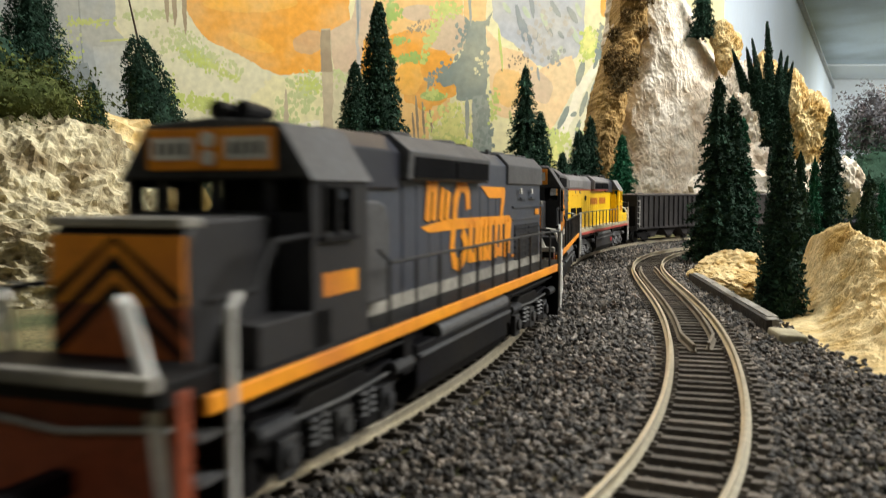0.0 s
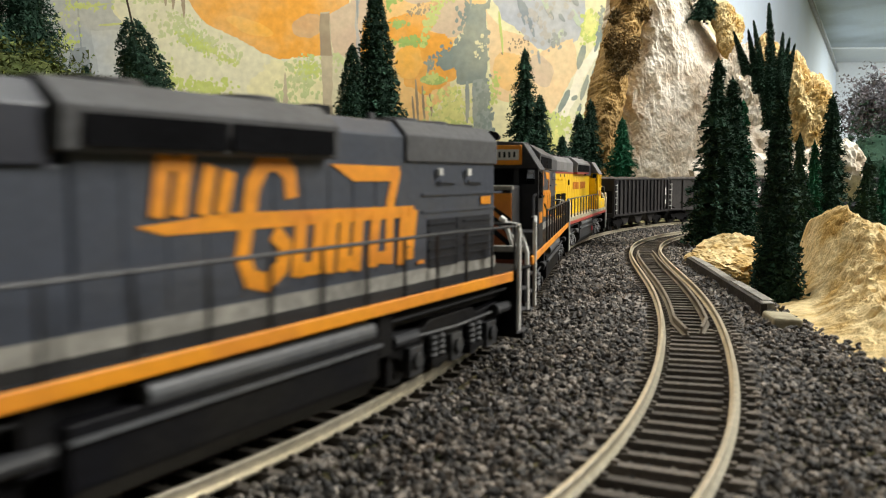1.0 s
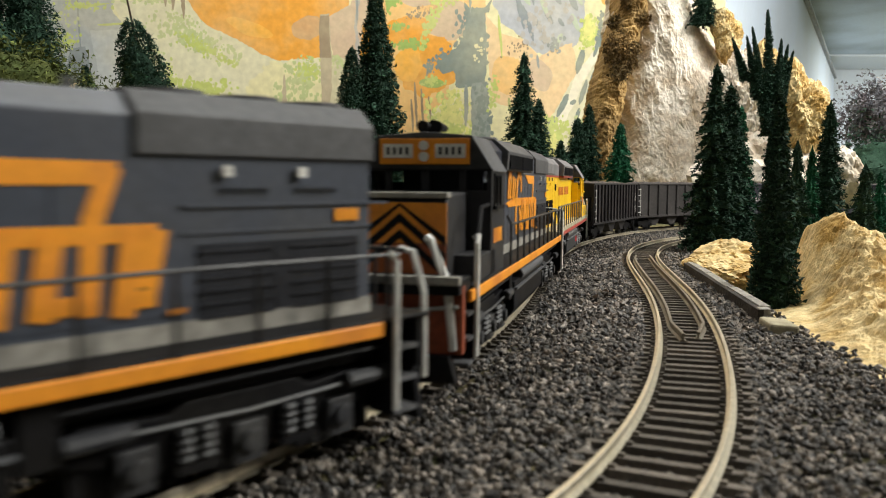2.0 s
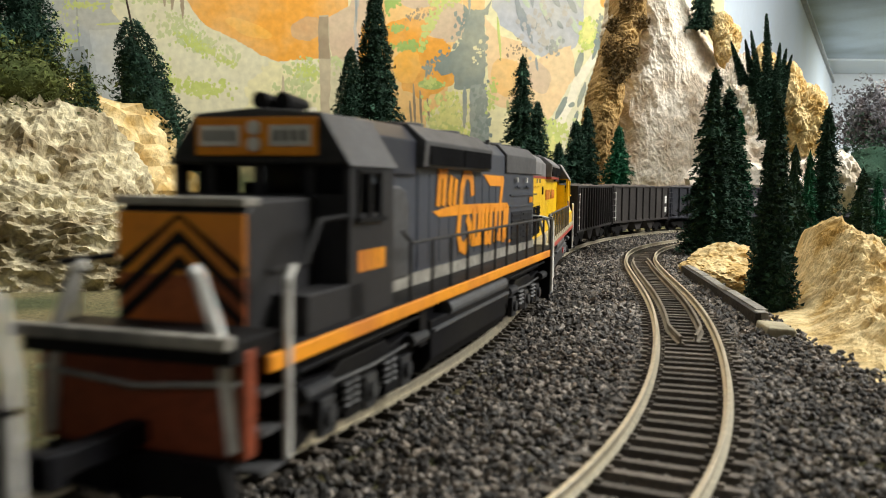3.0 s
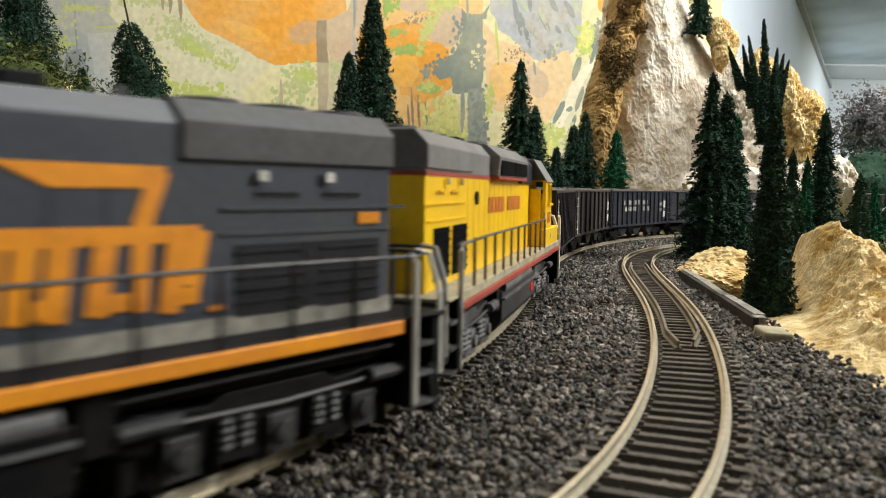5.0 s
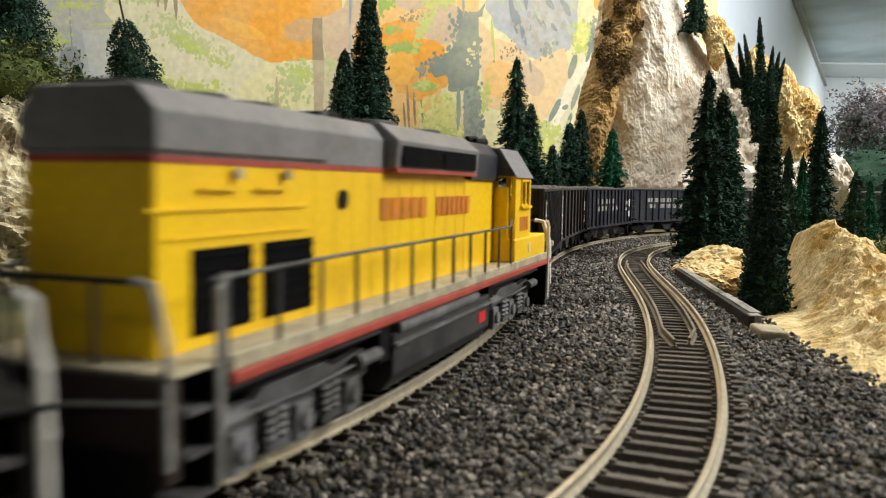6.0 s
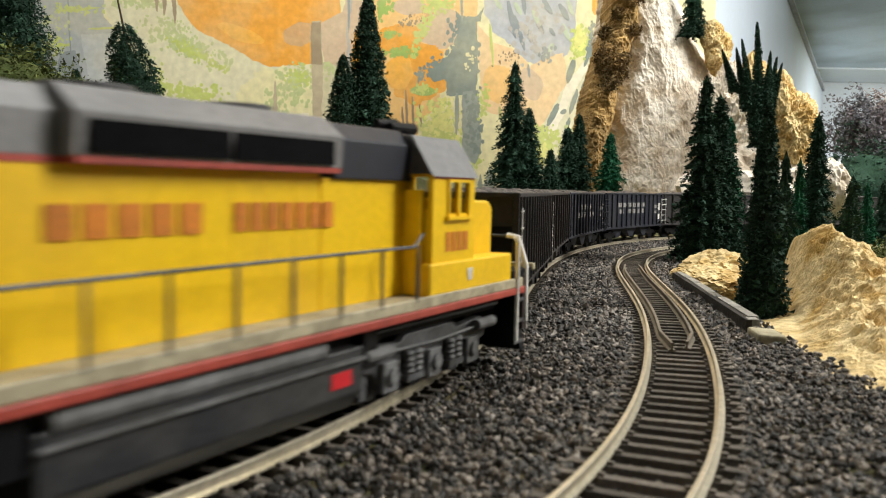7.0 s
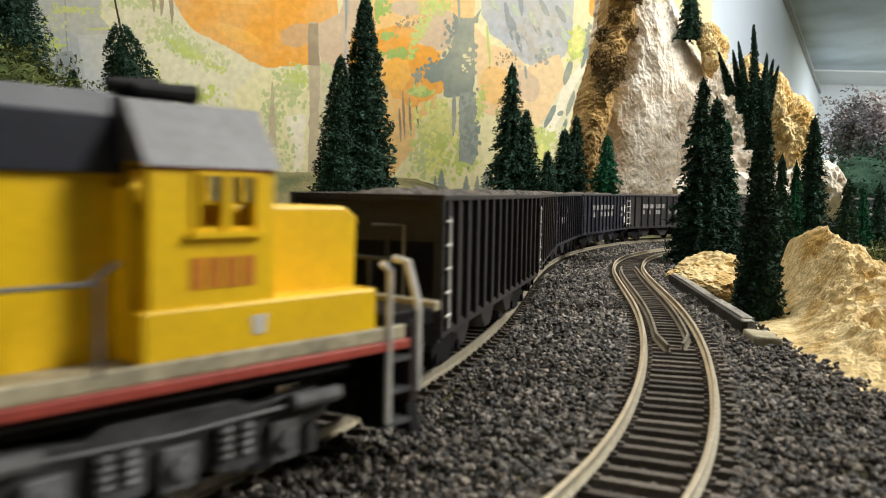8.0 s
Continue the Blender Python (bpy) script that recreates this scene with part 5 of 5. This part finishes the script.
def shrub(name, label, c, r, n, size, material, seed, spread=0.35, up=1.0):
    rnd = np.random.default_rng(seed)
    d = rnd.normal(0, 1, (n, 3))
    d /= np.linalg.norm(d, axis=1, keepdims=True)
    lump = np.array([noise.noise(Vector(q) * 2.4 + Vector((seed, 0, 0))) for q in d])
    rad = (1 + spread * lump * 2) * rnd.uniform(0.55, 1.05, n)
    p = d * rad[:, None] * np.array(r)
    p[:, 2] *= up
    v, f = flakes(p, size, seed + 1, 0.9)
    bush = empty(name, label, "shrub")
    bush.location = c
    part("stem", tubes([(0, 0, -r[2] * 1000), (0.5, 0.4, 0)], 1.2, 6), M_TRUNK, bush)
    ob = big_mesh("foliage", v, f, material)
    ob.parent = bush
    bm = bmesh.new()
    bmesh.ops.create_icosphere(bm, subdivisions=3, radius=1.0)
    for q in bm.verts:
        q.co = Vector((q.co.x * r[0], q.co.y * r[1], q.co.z * r[2] * up)) * ((0.45 if name == "dry_shrub" else 0.7) + 0.25 * spread * noise.noise(q.co * 2.4 + Vector((seed, 0, 0))))
    part("inner_mass", bm, material, bush)
    return bush


shrub("foam_shrub", "olive green foam shrub on the boulder", (-0.268, 0.50, 0.098), (0.055, 0.04, 0.026), 9000, 0.0017, M_OLIVE, 60)
shrub("foam_shrub", "dark olive foam shrub above the boulder", (-0.305, 0.53, 0.125), (0.045, 0.04, 0.03), 5000, 0.0017, M_DKGREEN, 61)
shrub("foam_shrub", "brown foam growth at the foot of the boulder", (-0.262, 0.405, 0.025), (0.024, 0.02, 0.022), 5000, 0.0014, M_LICHEN, 62)
shrub("foam_shrub", "olive scrub on the rocky slope", (0.262, 0.50, 0.006), (0.020, 0.03, 0.008), 3000, 0.0014, M_OLIVE, 63)
shrub("foam_shrub", "olive scrub along the rocky slope", (0.36, 0.62, 0.004), (0.04, 0.04, 0.012), 4000, 0.0015, M_OLIVE, 64)
shrub("grass_tuft", "pale olive grass tuft at the ballast edge", (0.118, 0.205, -0.006), (0.006, 0.012, 0.0025), 900, 0.0011, M_OLIVE, 70)
shrub("grass_tuft", "olive grass tuft along the ballast edge", (0.121, 0.175, -0.006), (0.006, 0.012, 0.0025), 900, 0.0011, M_OLIVE, 71)
shrub("dry_shrub", "grey feathery lichen shrub in the distance", (0.625, 1.30, 0.140), (0.040, 0.05, 0.050), 7000, 0.0036, M_SMOKE, 65, 0.55)
# flakes built like a shrub stand in for brown-grey smoke
shrub("dry_shrub", "grey-brown flake clump standing for smoke in the distance", (0.680, 1.32, 0.125), (0.042, 0.05, 0.075), 9000, 0.0036, M_HAZE, 66, 0.3)
# red flakes stand in for the red glow below the smoke
shrub("red_glow_clump", "dark rust-red flake clump standing for a red glow in the distance", (0.690, 1.27, 0.060), (0.055, 0.05, 0.030), 4000, 0.003, M_RED, 67, 0.4)
shrub("foam_shrub", "dark green shrub mass behind the pines", (0.60, 1.22, 0.055), (0.10, 0.05, 0.045), 5000, 0.003, M_DKGREEN, 68, 0.4)
shrub("foam_shrub", "dark green shrub mass under the distant shrubs", (0.52, 1.05, 0.05), (0.09, 0.05, 0.06), 5000, 0.003, M_DKGREEN, 69, 0.4)


def lichen_patch():
    rnd = np.random.default_rng(77)
    pts = []
    for k in range(26):
        v = rnd.uniform(0.50, 1.0)
        u = rnd.uniform(0.05, 0.9)
        x, y, z = shoulder_place(u, v)
        m = 420
        d = rnd.normal(0, 1, (m, 3))
        d /= np.linalg.norm(d, axis=1, keepdims=True)
        pts.append(np.array((x, y - 0.005, z)) + d * rnd.uniform(0.5, 1, (m, 1)) * rnd.uniform(0.009, 0.017))
    v, f = flakes(np.concatenate(pts), 0.0024, 78, 0.9)
    ob = big_mesh("lichen_growth", v, f, M_LICHEN)
    tagged(ob, "brown foam growth hanging on the rock shoulder", "shrub", kind="stuff")


lichen_patch()

# ---- the painted mural behind the layout ----
PAINTS = {
    "grey": (0.40, 0.42, 0.42), "pale_grey": (0.48, 0.50, 0.49), "cream": (0.70, 0.66, 0.46), "butter": (0.75, 0.69, 0.40),
    "straw": (0.60, 0.55, 0.36), "peach": (0.78, 0.55, 0.30), "orange": (0.80, 0.36, 0.045), "amber": (0.84, 0.43, 0.07),
    "clay": (0.62, 0.36, 0.16), "apricot": (0.80, 0.50, 0.19), "rose": (0.60, 0.44, 0.30), "mauve": (0.44, 0.41, 0.37),
    "lavender": (0.44, 0.45, 0.47), "slate": (0.26, 0.29, 0.30), "mint": (0.46, 0.52, 0.38), "lime": (0.52, 0.58, 0.16),
    "sunlit": (0.70, 0.68, 0.22), "green": (0.34, 0.46, 0.12), "sage": (0.50, 0.55, 0.26), "olive": (0.40, 0.40, 0.16),
    "snow": (0.82, 0.76, 0.60), "spruce": (0.22, 0.26, 0.23), "spruce_pale": (0.29, 0.32, 0.29), "umber": (0.30, 0.22, 0.14),
    "umber_pale": (0.48, 0.40, 0.27)}
PAINT_MATS = {k: mat("mural_paint_" + k, c, 0.75, grain=90, vary=0.10, bump=0.05, stain=16,
                     tint=tuple(0.72 * a + 0.28 * b for a, b in zip(c, (0.66, 0.58, 0.36)))) for k, c in PAINTS.items()}
MURAL = empty("mural", "painted autumn mountain mural on the back wall", "mural", kind="structure")
COATS = [0, 0.0]  # how many, and how thick they lie


def coat(name, paint, outlines, stuff=False):
    """One coat of paint: flat outlines (across, up in millimetres) a hair in front of the coat before."""
    COATS[0] += 1
    COATS[1] += 0.5e-6
    bm = bmesh.new()
    for pts in outlines:
        COATS[1] += 0.125e-6
        bm.faces.new([bm.verts.new((a * mm, 1.4 - COATS[1], b * mm)) for a, b in pts]).normal_update()
    bmesh.ops.triangulate(bm, faces=bm.faces)
    ob = part(name, bm, PAINT_MATS[paint], MURAL)
    if stuff:
        tagged(ob, kind="stuff")


def ragged(pts, seed, amp=4.0, step=6.0):
    """The outline with brush-worn edges."""
    out = []
    for (a, b), (c, d) in zip(pts, pts[1:] + pts[:1]):
        n = max(1, int(math.hypot(c - a, d - b) / step))
        for i in range(n):
            t = i / n
            x, z = a + (c - a) * t, b + (d - b) * t
            p = Vector((x * 0.05, z * 0.05, seed))
            q = Vector((x * 0.26, z * 0.26, seed + 40))
            out.append((x + amp * (noise.noise(p) + 0.5 * noise.noise(q)), z + amp * (noise.noise(p + Vector((7, 3, 9))) + 0.5 * noise.noise(q + Vector((5, 5, 5))))))
    return out


def wash(paint, *pts, amp=3.0):
    coat("painted_" + {"orange": "hill", "lavender": "mountain", "peach": "mountain", "snow": "snowfield", "spruce": "tree"}.get(paint, "slope"), paint, [ragged(list(pts), COATS[0] * 1.7, amp, 4.0)])


def oval(paint, x, z, w, h, turn=0):
    c, s = math.cos(math.radians(turn)), math.sin(math.radians(turn))
    ring = [(math.cos(k * math.pi / 10) * w / 2, math.sin(k * math.pi / 10) * h / 2) for k in range(20)]
    coat("painted_knoll", paint, [ragged([(x + a * c - b * s, z + a * s + b * c) for a, b in ring], COATS[0] * 1.7, min(w, h) * 0.09, 4.0)])


def leaves(paint, x, z, w, h, n, size, turn=0):
    """A drift of small stippled dabs, denser towards its middle."""
    rnd = random.Random(COATS[0] * 7 + 1)
    c, s = math.cos(math.radians(turn)), math.sin(math.radians(turn))
    dabs = []
    for _ in range(n):
        u, q = max(-1.1, min(1.1, rnd.gauss(0, 0.48))), max(-1.1, min(1.1, rnd.gauss(0, 0.48)))
        a, b = u * w / 2, q * h / 2
        px, pz, r = x + a * c - b * s, z + a * s + b * c, size * rnd.uniform(0.35, 1.0)
        dabs.append([(px + r * math.cos(k * 0.898) * rnd.uniform(0.5, 1.0), pz + r * math.sin(k * 0.898) * rnd.uniform(0.6, 1.25)) for k in range(7)])
    coat("painted_foliage", paint, dabs, True)


def brush(paint, x0, z0, x1, z1, w):
    """One pull of the brush, thinner at its ends."""
    k = math.hypot(x1 - x0, z1 - z0)
    nx, nz = -(z1 - z0) / k, (x1 - x0) / k
    sides = [[], []]
    for t, f in ((0, 0.45), (0.2, 0.9), (0.5, 1.0), (0.8, 0.8), (1, 0.25)):
        for q, side in zip(sides, (-1, 1)):
            q.append((x0 + (x1 - x0) * t + side * nx * w * f / 2, z0 + (z1 - z0) * t + side * nz * w * f / 2))
    coat("brush_stroke", paint, [ragged(sides[0] + sides[1][::-1], COATS[0] * 1.7, min(1.6, w * 0.25), 3.0)])


def fir(paint, x, z0, z1, w):
    """A small painted conifer with stepped boughs."""
    rnd = random.Random(COATS[0])
    left, right, k = [], [], 7
    for i in range(k):
        z, ww = z0 + (z1 - z0) * i / k, w * (1 - i / k) ** 0.8
        left += [(x - ww * rnd.uniform(0.8, 1.25), z), (x - ww * rnd.uniform(0.4, 0.7), z + (z1 - z0) / k * 0.7)]
        right += [(x + ww * rnd.uniform(0.8, 1.25), z), (x + ww * rnd.uniform(0.4, 0.7), z + (z1 - z0) / k * 0.7)]
    coat("painted_conifer", paint, [left + [(x, z1)] + right[::-1]])


def build_mural():
    part("mural_board", boxes((-1500, 430, 1400.03, 1420, -150, 1000)), PAINT_MATS["butter"], MURAL, "cream ground of the mural")
    part("upper_sky", boxes((-1500, 430, 1400.01, 1400.9, 404, 1000)), PAINT_MATS["peach"], MURAL)
    part("left_sky", boxes((-1500, -736, 1400.01, 1400.9, -100, 404)), PAINT_MATS["grey"], MURAL)
    # broad washes: hills and mountains
    wash("grey", (-741, 391), (-554, 395), (-559, 313), (-538, 286), (-540, 158), (-542, 12), (-734, 8))
    wash("pale_grey", (-597, 283), (-538, 287), (-538, 158), (-581, 157), (-590, 239))
    wash("cream", (-563, 395), (-440, 397), (-406, 302), (-355, 275), (-291, 238), (-208, 242), (-204, 19), (-542, 12), (-538, 286), (-557, 322))
    wash("orange", (-451, 397), (-439, 333), (-420, 306), (-392, 285), (-355, 271), (-318, 246), (-289, 236), (-222, 242), (-217, 299), (-178, 318), (-171, 402))
    wash("rose", (-213, 306), (-173, 325), (-152, 402), (-129, 403), (-136, 293), (-155, 238), (-199, 233))
    wash("orange", (-153, 293), (-128, 321), (-126, 212), (-160, 211))
    oval("butter", -275, 159, 146, 157, 0)
    wash("butter", (-345, 134), (-207, 164), (-204, 19), (-350, 16))
    wash("straw", (-209, 246), (-135, 230), (-131, 20), (-208, 19))
    wash("apricot", (-138, 403), (8, 405), (10, 296), (-12, 250), (-15, 168), (-46, 113), (-122, 20), (-134, 166))
    oval("rose", -13, 303, 73, 64, 30)
    oval("rose", -64, 336, 55, 27, 0)
    oval("orange", -48, 231, 100, 100, 20)
    oval("orange", -81, 285, 82, 46, 10)
    wash("butter", (-47, 154), (3, 187), (57, 197), (94, 170), (93, 24), (-58, 21))
    wash("apricot", (3, 405), (53, 406), (44, 333), (48, 297), (15, 296))
    wash("peach", (46, 315), (72, 281), (106, 272), (143, 235), (158, 208), (131, 144), (95, 161), (58, 174), (49, 251))
    wash("lavender", (53, 406), (204, 409), (206, 300), (193, 263), (162, 240), (129, 251), (101, 278), (72, 297), (57, 333))
    wash("peach", (134, 248), (188, 268), (194, 218), (163, 158), (145, 144), (122, 180))
    oval("rose", 135, 216, 37, 55, 20)
    oval("apricot", 84, 216, 55, 64, 20)
    wash("butter", (201, 409), (272, 411), (261, 319), (229, 305), (212, 318))
    oval("orange", 237, 346, 15, 37, 0)
    wash("cream", (230, 259), (249, 301), (266, 28), (143, 25), (154, 144), (181, 199))
    # drifts of leaves, trunks, conifers and gullies over them
    brush("slate", -619, 384, -613, 239, 3)
    wash("slate", (-631, 255), (-605, 257), (-593, 203), (-589, 102), (-640, 101), (-643, 211))
    brush("slate", -600, 226, -599, 202, 5)
    brush("umber", -600, 224, -600, 204, 3)
    leaves("lime", -607, 323, 87, 13, 60, 4, -4)
    leaves("lime", -643, 267, 55, 31, 70, 4, 0)
    leaves("sage", -648, 302, 82, 46, 40, 4, 0)
    brush("lime", -584, 292, -534, 295, 4)
    brush("lime", -630, 320, -564, 326, 4)
    leaves("sage", -507, 335, 110, 15, 70, 5, 0)
    leaves("sage", -428, 271, 146, 37, 210, 5, -24)
    leaves("lime", -410, 256, 110, 24, 120, 4, -28)
    leaves("sage", -447, 301, 82, 20, 60, 4, -18)
    leaves("lime", -418, 192, 119, 27, 170, 5, -3)
    leaves("lime", -468, 209, 18, 55, 50, 4, 0)
    leaves("sage", -501, 241, 64, 55, 40, 4, 0)
    brush("umber", -475, 396, -473, 323, 8)
    brush("umber", -463, 396, -460, 317, 8)
    brush("umber", -447, 397, -444, 302, 8)
    oval("amber", -338, 353, 155, 31, 0)
    oval("clay", -241, 289, 55, 37, 10)
    oval("amber", -337, 289, 82, 22, -20)
    leaves("sage", -249, 209, 55, 64, 170, 5, 0)
    leaves("lime", -240, 223, 46, 37, 60, 4, 0)
    leaves("sage", -280, 168, 33, 82, 120, 5, 0)
    fir("umber_pale", -281, 108, 216, 10)
    wash("snow", (-262, 159), (-225, 164), (-228, 118), (-232, 55), (-243, 53), (-250, 118), amp=4)
    leaves("sage", -261, 100, 46, 100, 60, 5, 0)
    leaves("sage", -195, 233, 46, 27, 50, 4, 0)
    wash("umber_pale", (-223, 310), (-207, 312), (-203, 237), (-205, 164), (-199, 19), (-223, 18), (-220, 164))
    wash("umber", (-223, 308), (-208, 310), (-205, 243), (-223, 242), amp=1.5)
    wash("mauve", (-168, 402), (-157, 402), (-160, 293), (-155, 211), (-149, 111), (-164, 111), (-163, 238))
    brush("slate", -163, 384, -162, 293, 4)
    oval("amber", -80, 231, 46, 55, 0)
    leaves("green", -108, 338, 31, 46, 80, 5, 0)
    leaves("green", -94, 292, 27, 15, 40, 4, 0)
    leaves("green", -78, 263, 55, 13, 60, 5, 6)
    leaves("lime", -43, 300, 15, 82, 90, 5, -24)
    leaves("lime", -18, 339, 46, 37, 80, 5, 0)
    leaves("umber", -64, 313, 37, 16, 34, 3, 14)
    leaves("clay", -41, 322, 37, 27, 20, 3, 0)
    oval("green", -40, 202, 42, 16, -4)
    leaves("lime", -40, 204, 40, 16, 30, 4, 0)
    brush("umber", -68, 203, -64, 126, 4)
    brush("umber", -58, 193, -54, 129, 4)
    brush("umber", -46, 180, -42, 138, 4)
    brush("umber", -74, 176, -70, 121, 4)
    leaves("lime", -16, 122, 73, 110, 330, 6, 0)
    leaves("sunlit", -13, 154, 64, 64, 150, 5, 0)
    leaves("sunlit", -23, 90, 55, 46, 90, 5, 0)
    leaves("sage", -37, 86, 37, 55, 60, 5, 0)
    leaves("lime", 32, 91, 55, 37, 80, 5, 0)
    wash("spruce", (17, 314), (44, 317), (49, 251), (46, 197), (-1, 196), (-4, 223), (10, 269))
    wash("spruce", (-36, 227), (-10, 255), (10, 262), (11, 219), (-2, 223), (-21, 217), amp=4)
    wash("spruce", (9, 331), (24, 320), (44, 324), (56, 337), (51, 315), (28, 304), (15, 314), amp=3)
    leaves("spruce", -12, 241, 55, 37, 80, 5, 10)
    leaves("spruce", 21, 260, 51, 110, 160, 6, 0)
    brush("spruce", -44, 236, -48, 213, 4)
    leaves("spruce", -42, 227, 22, 22, 24, 4, 0)
    wash("spruce_pale", (24, 201), (48, 206), (57, 106), (48, 85), (25, 91))
    leaves("spruce", 42, 151, 31, 128, 110, 5, 0)
    brush("spruce_pale", 15, 201, 16, 132, 7)
    brush("spruce", 7, 214, 4, 194, 12)
    brush("spruce_pale", 19, 387, 21, 315, 5)
    leaves("butter", 34, 251, 18, 37, 16, 4, 0)
    leaves("umber", 93, 257, 46, 27, 26, 3, 30)
    brush("lime", 66, 311, 73, 243, 4)
    leaves("lime", 59, 188, 18, 55, 40, 4, 0)
    brush("olive", 85, 179, 89, 156, 5)
    brush("slate", 94, 348, 109, 289, 9)
    brush("slate", 105, 325, 124, 269, 8)
    brush("slate", 124, 309, 136, 285, 7)
    brush("slate", 142, 317, 154, 297, 8)
    brush("slate", 150, 353, 166, 328, 9)
    brush("slate", 178, 345, 194, 318, 10)
    brush("slate", 163, 306, 172, 294, 6)
    brush("slate", 116, 371, 123, 326, 7)
    brush("mint", 74, 352, 86, 334, 8)
    brush("mint", 105, 345, 117, 326, 8)
    brush("mint", 135, 335, 147, 308, 8)
    brush("mint", 183, 313, 197, 286, 9)
    brush("mint", 170, 281, 157, 258, 8)
    brush("mint", 191, 350, 201, 327, 7)
    leaves("mauve", 138, 299, 100, 82, 60, 6, 60)
    leaves("slate", 157, 262, 37, 27, 20, 5, 40)
    brush("slate", 129, 248, 133, 226, 4)
    wash("snow", (219, 253), (230, 247), (205, 204), (179, 143), (166, 135), (176, 176), (198, 227), amp=3)
    brush("spruce", 204, 256, 194, 218, 11)
    brush("spruce", 230, 237, 211, 182, 8)
    brush("spruce", 211, 209, 199, 168, 8)
    brush("spruce", 181, 185, 163, 149, 9)
    brush("spruce", 193, 176, 184, 170, 7)
    brush("spruce", 159, 149, 150, 121, 10)
    brush("spruce", 222, 182, 212, 145, 8)
    brush("spruce", 199, 163, 192, 136, 6)
    brush("spruce", 235, 287, 221, 245, 8)
    leaves("lime", 213, 284, 31, 47, 120, 5, 0)
    leaves("sunlit", 211, 289, 22, 37, 50, 5, 0)
    leaves("spruce", 231, 282, 11, 64, 40, 5, 0)
    leaves("lime", 164, 121, 55, 55, 120, 5, 0)
    leaves("sage", 205, 118, 37, 82, 70, 5, 0)
    leaves("sunlit", 155, 98, 27, 37, 40, 5, 0)
    fir("spruce", -3, 36, 79, 12)
    fir("spruce", 38, 37, 69, 9)
    fir("spruce", 71, 38, 80, 16)
    fir("spruce", 56, 37, 69, 8)
    fir("spruce", 106, 38, 81, 14)
    fir("spruce", -13, 36, 68, 7)


build_mural()


def rolled(t):
    """How far the train has rolled at t seconds."""
    return SPEED * t - 0.0048 * min(t, 3.0) - 0.0005 * max(0.0, t - 3.0)


def motions():
    for ob, s0, way, base in TRAIN:
        walk(ob, [(t, on_track(s0 - rolled(t), way, base)) for t in (0.25 * i for i in range(33))])
    for ob, x, r, way in AXLES:
        walk(ob, [(t, pose(x, 0, r, 0, -way * math.degrees(rolled(t) / r), 0)) for t in (0.1 * i for i in range(81))])


motions()
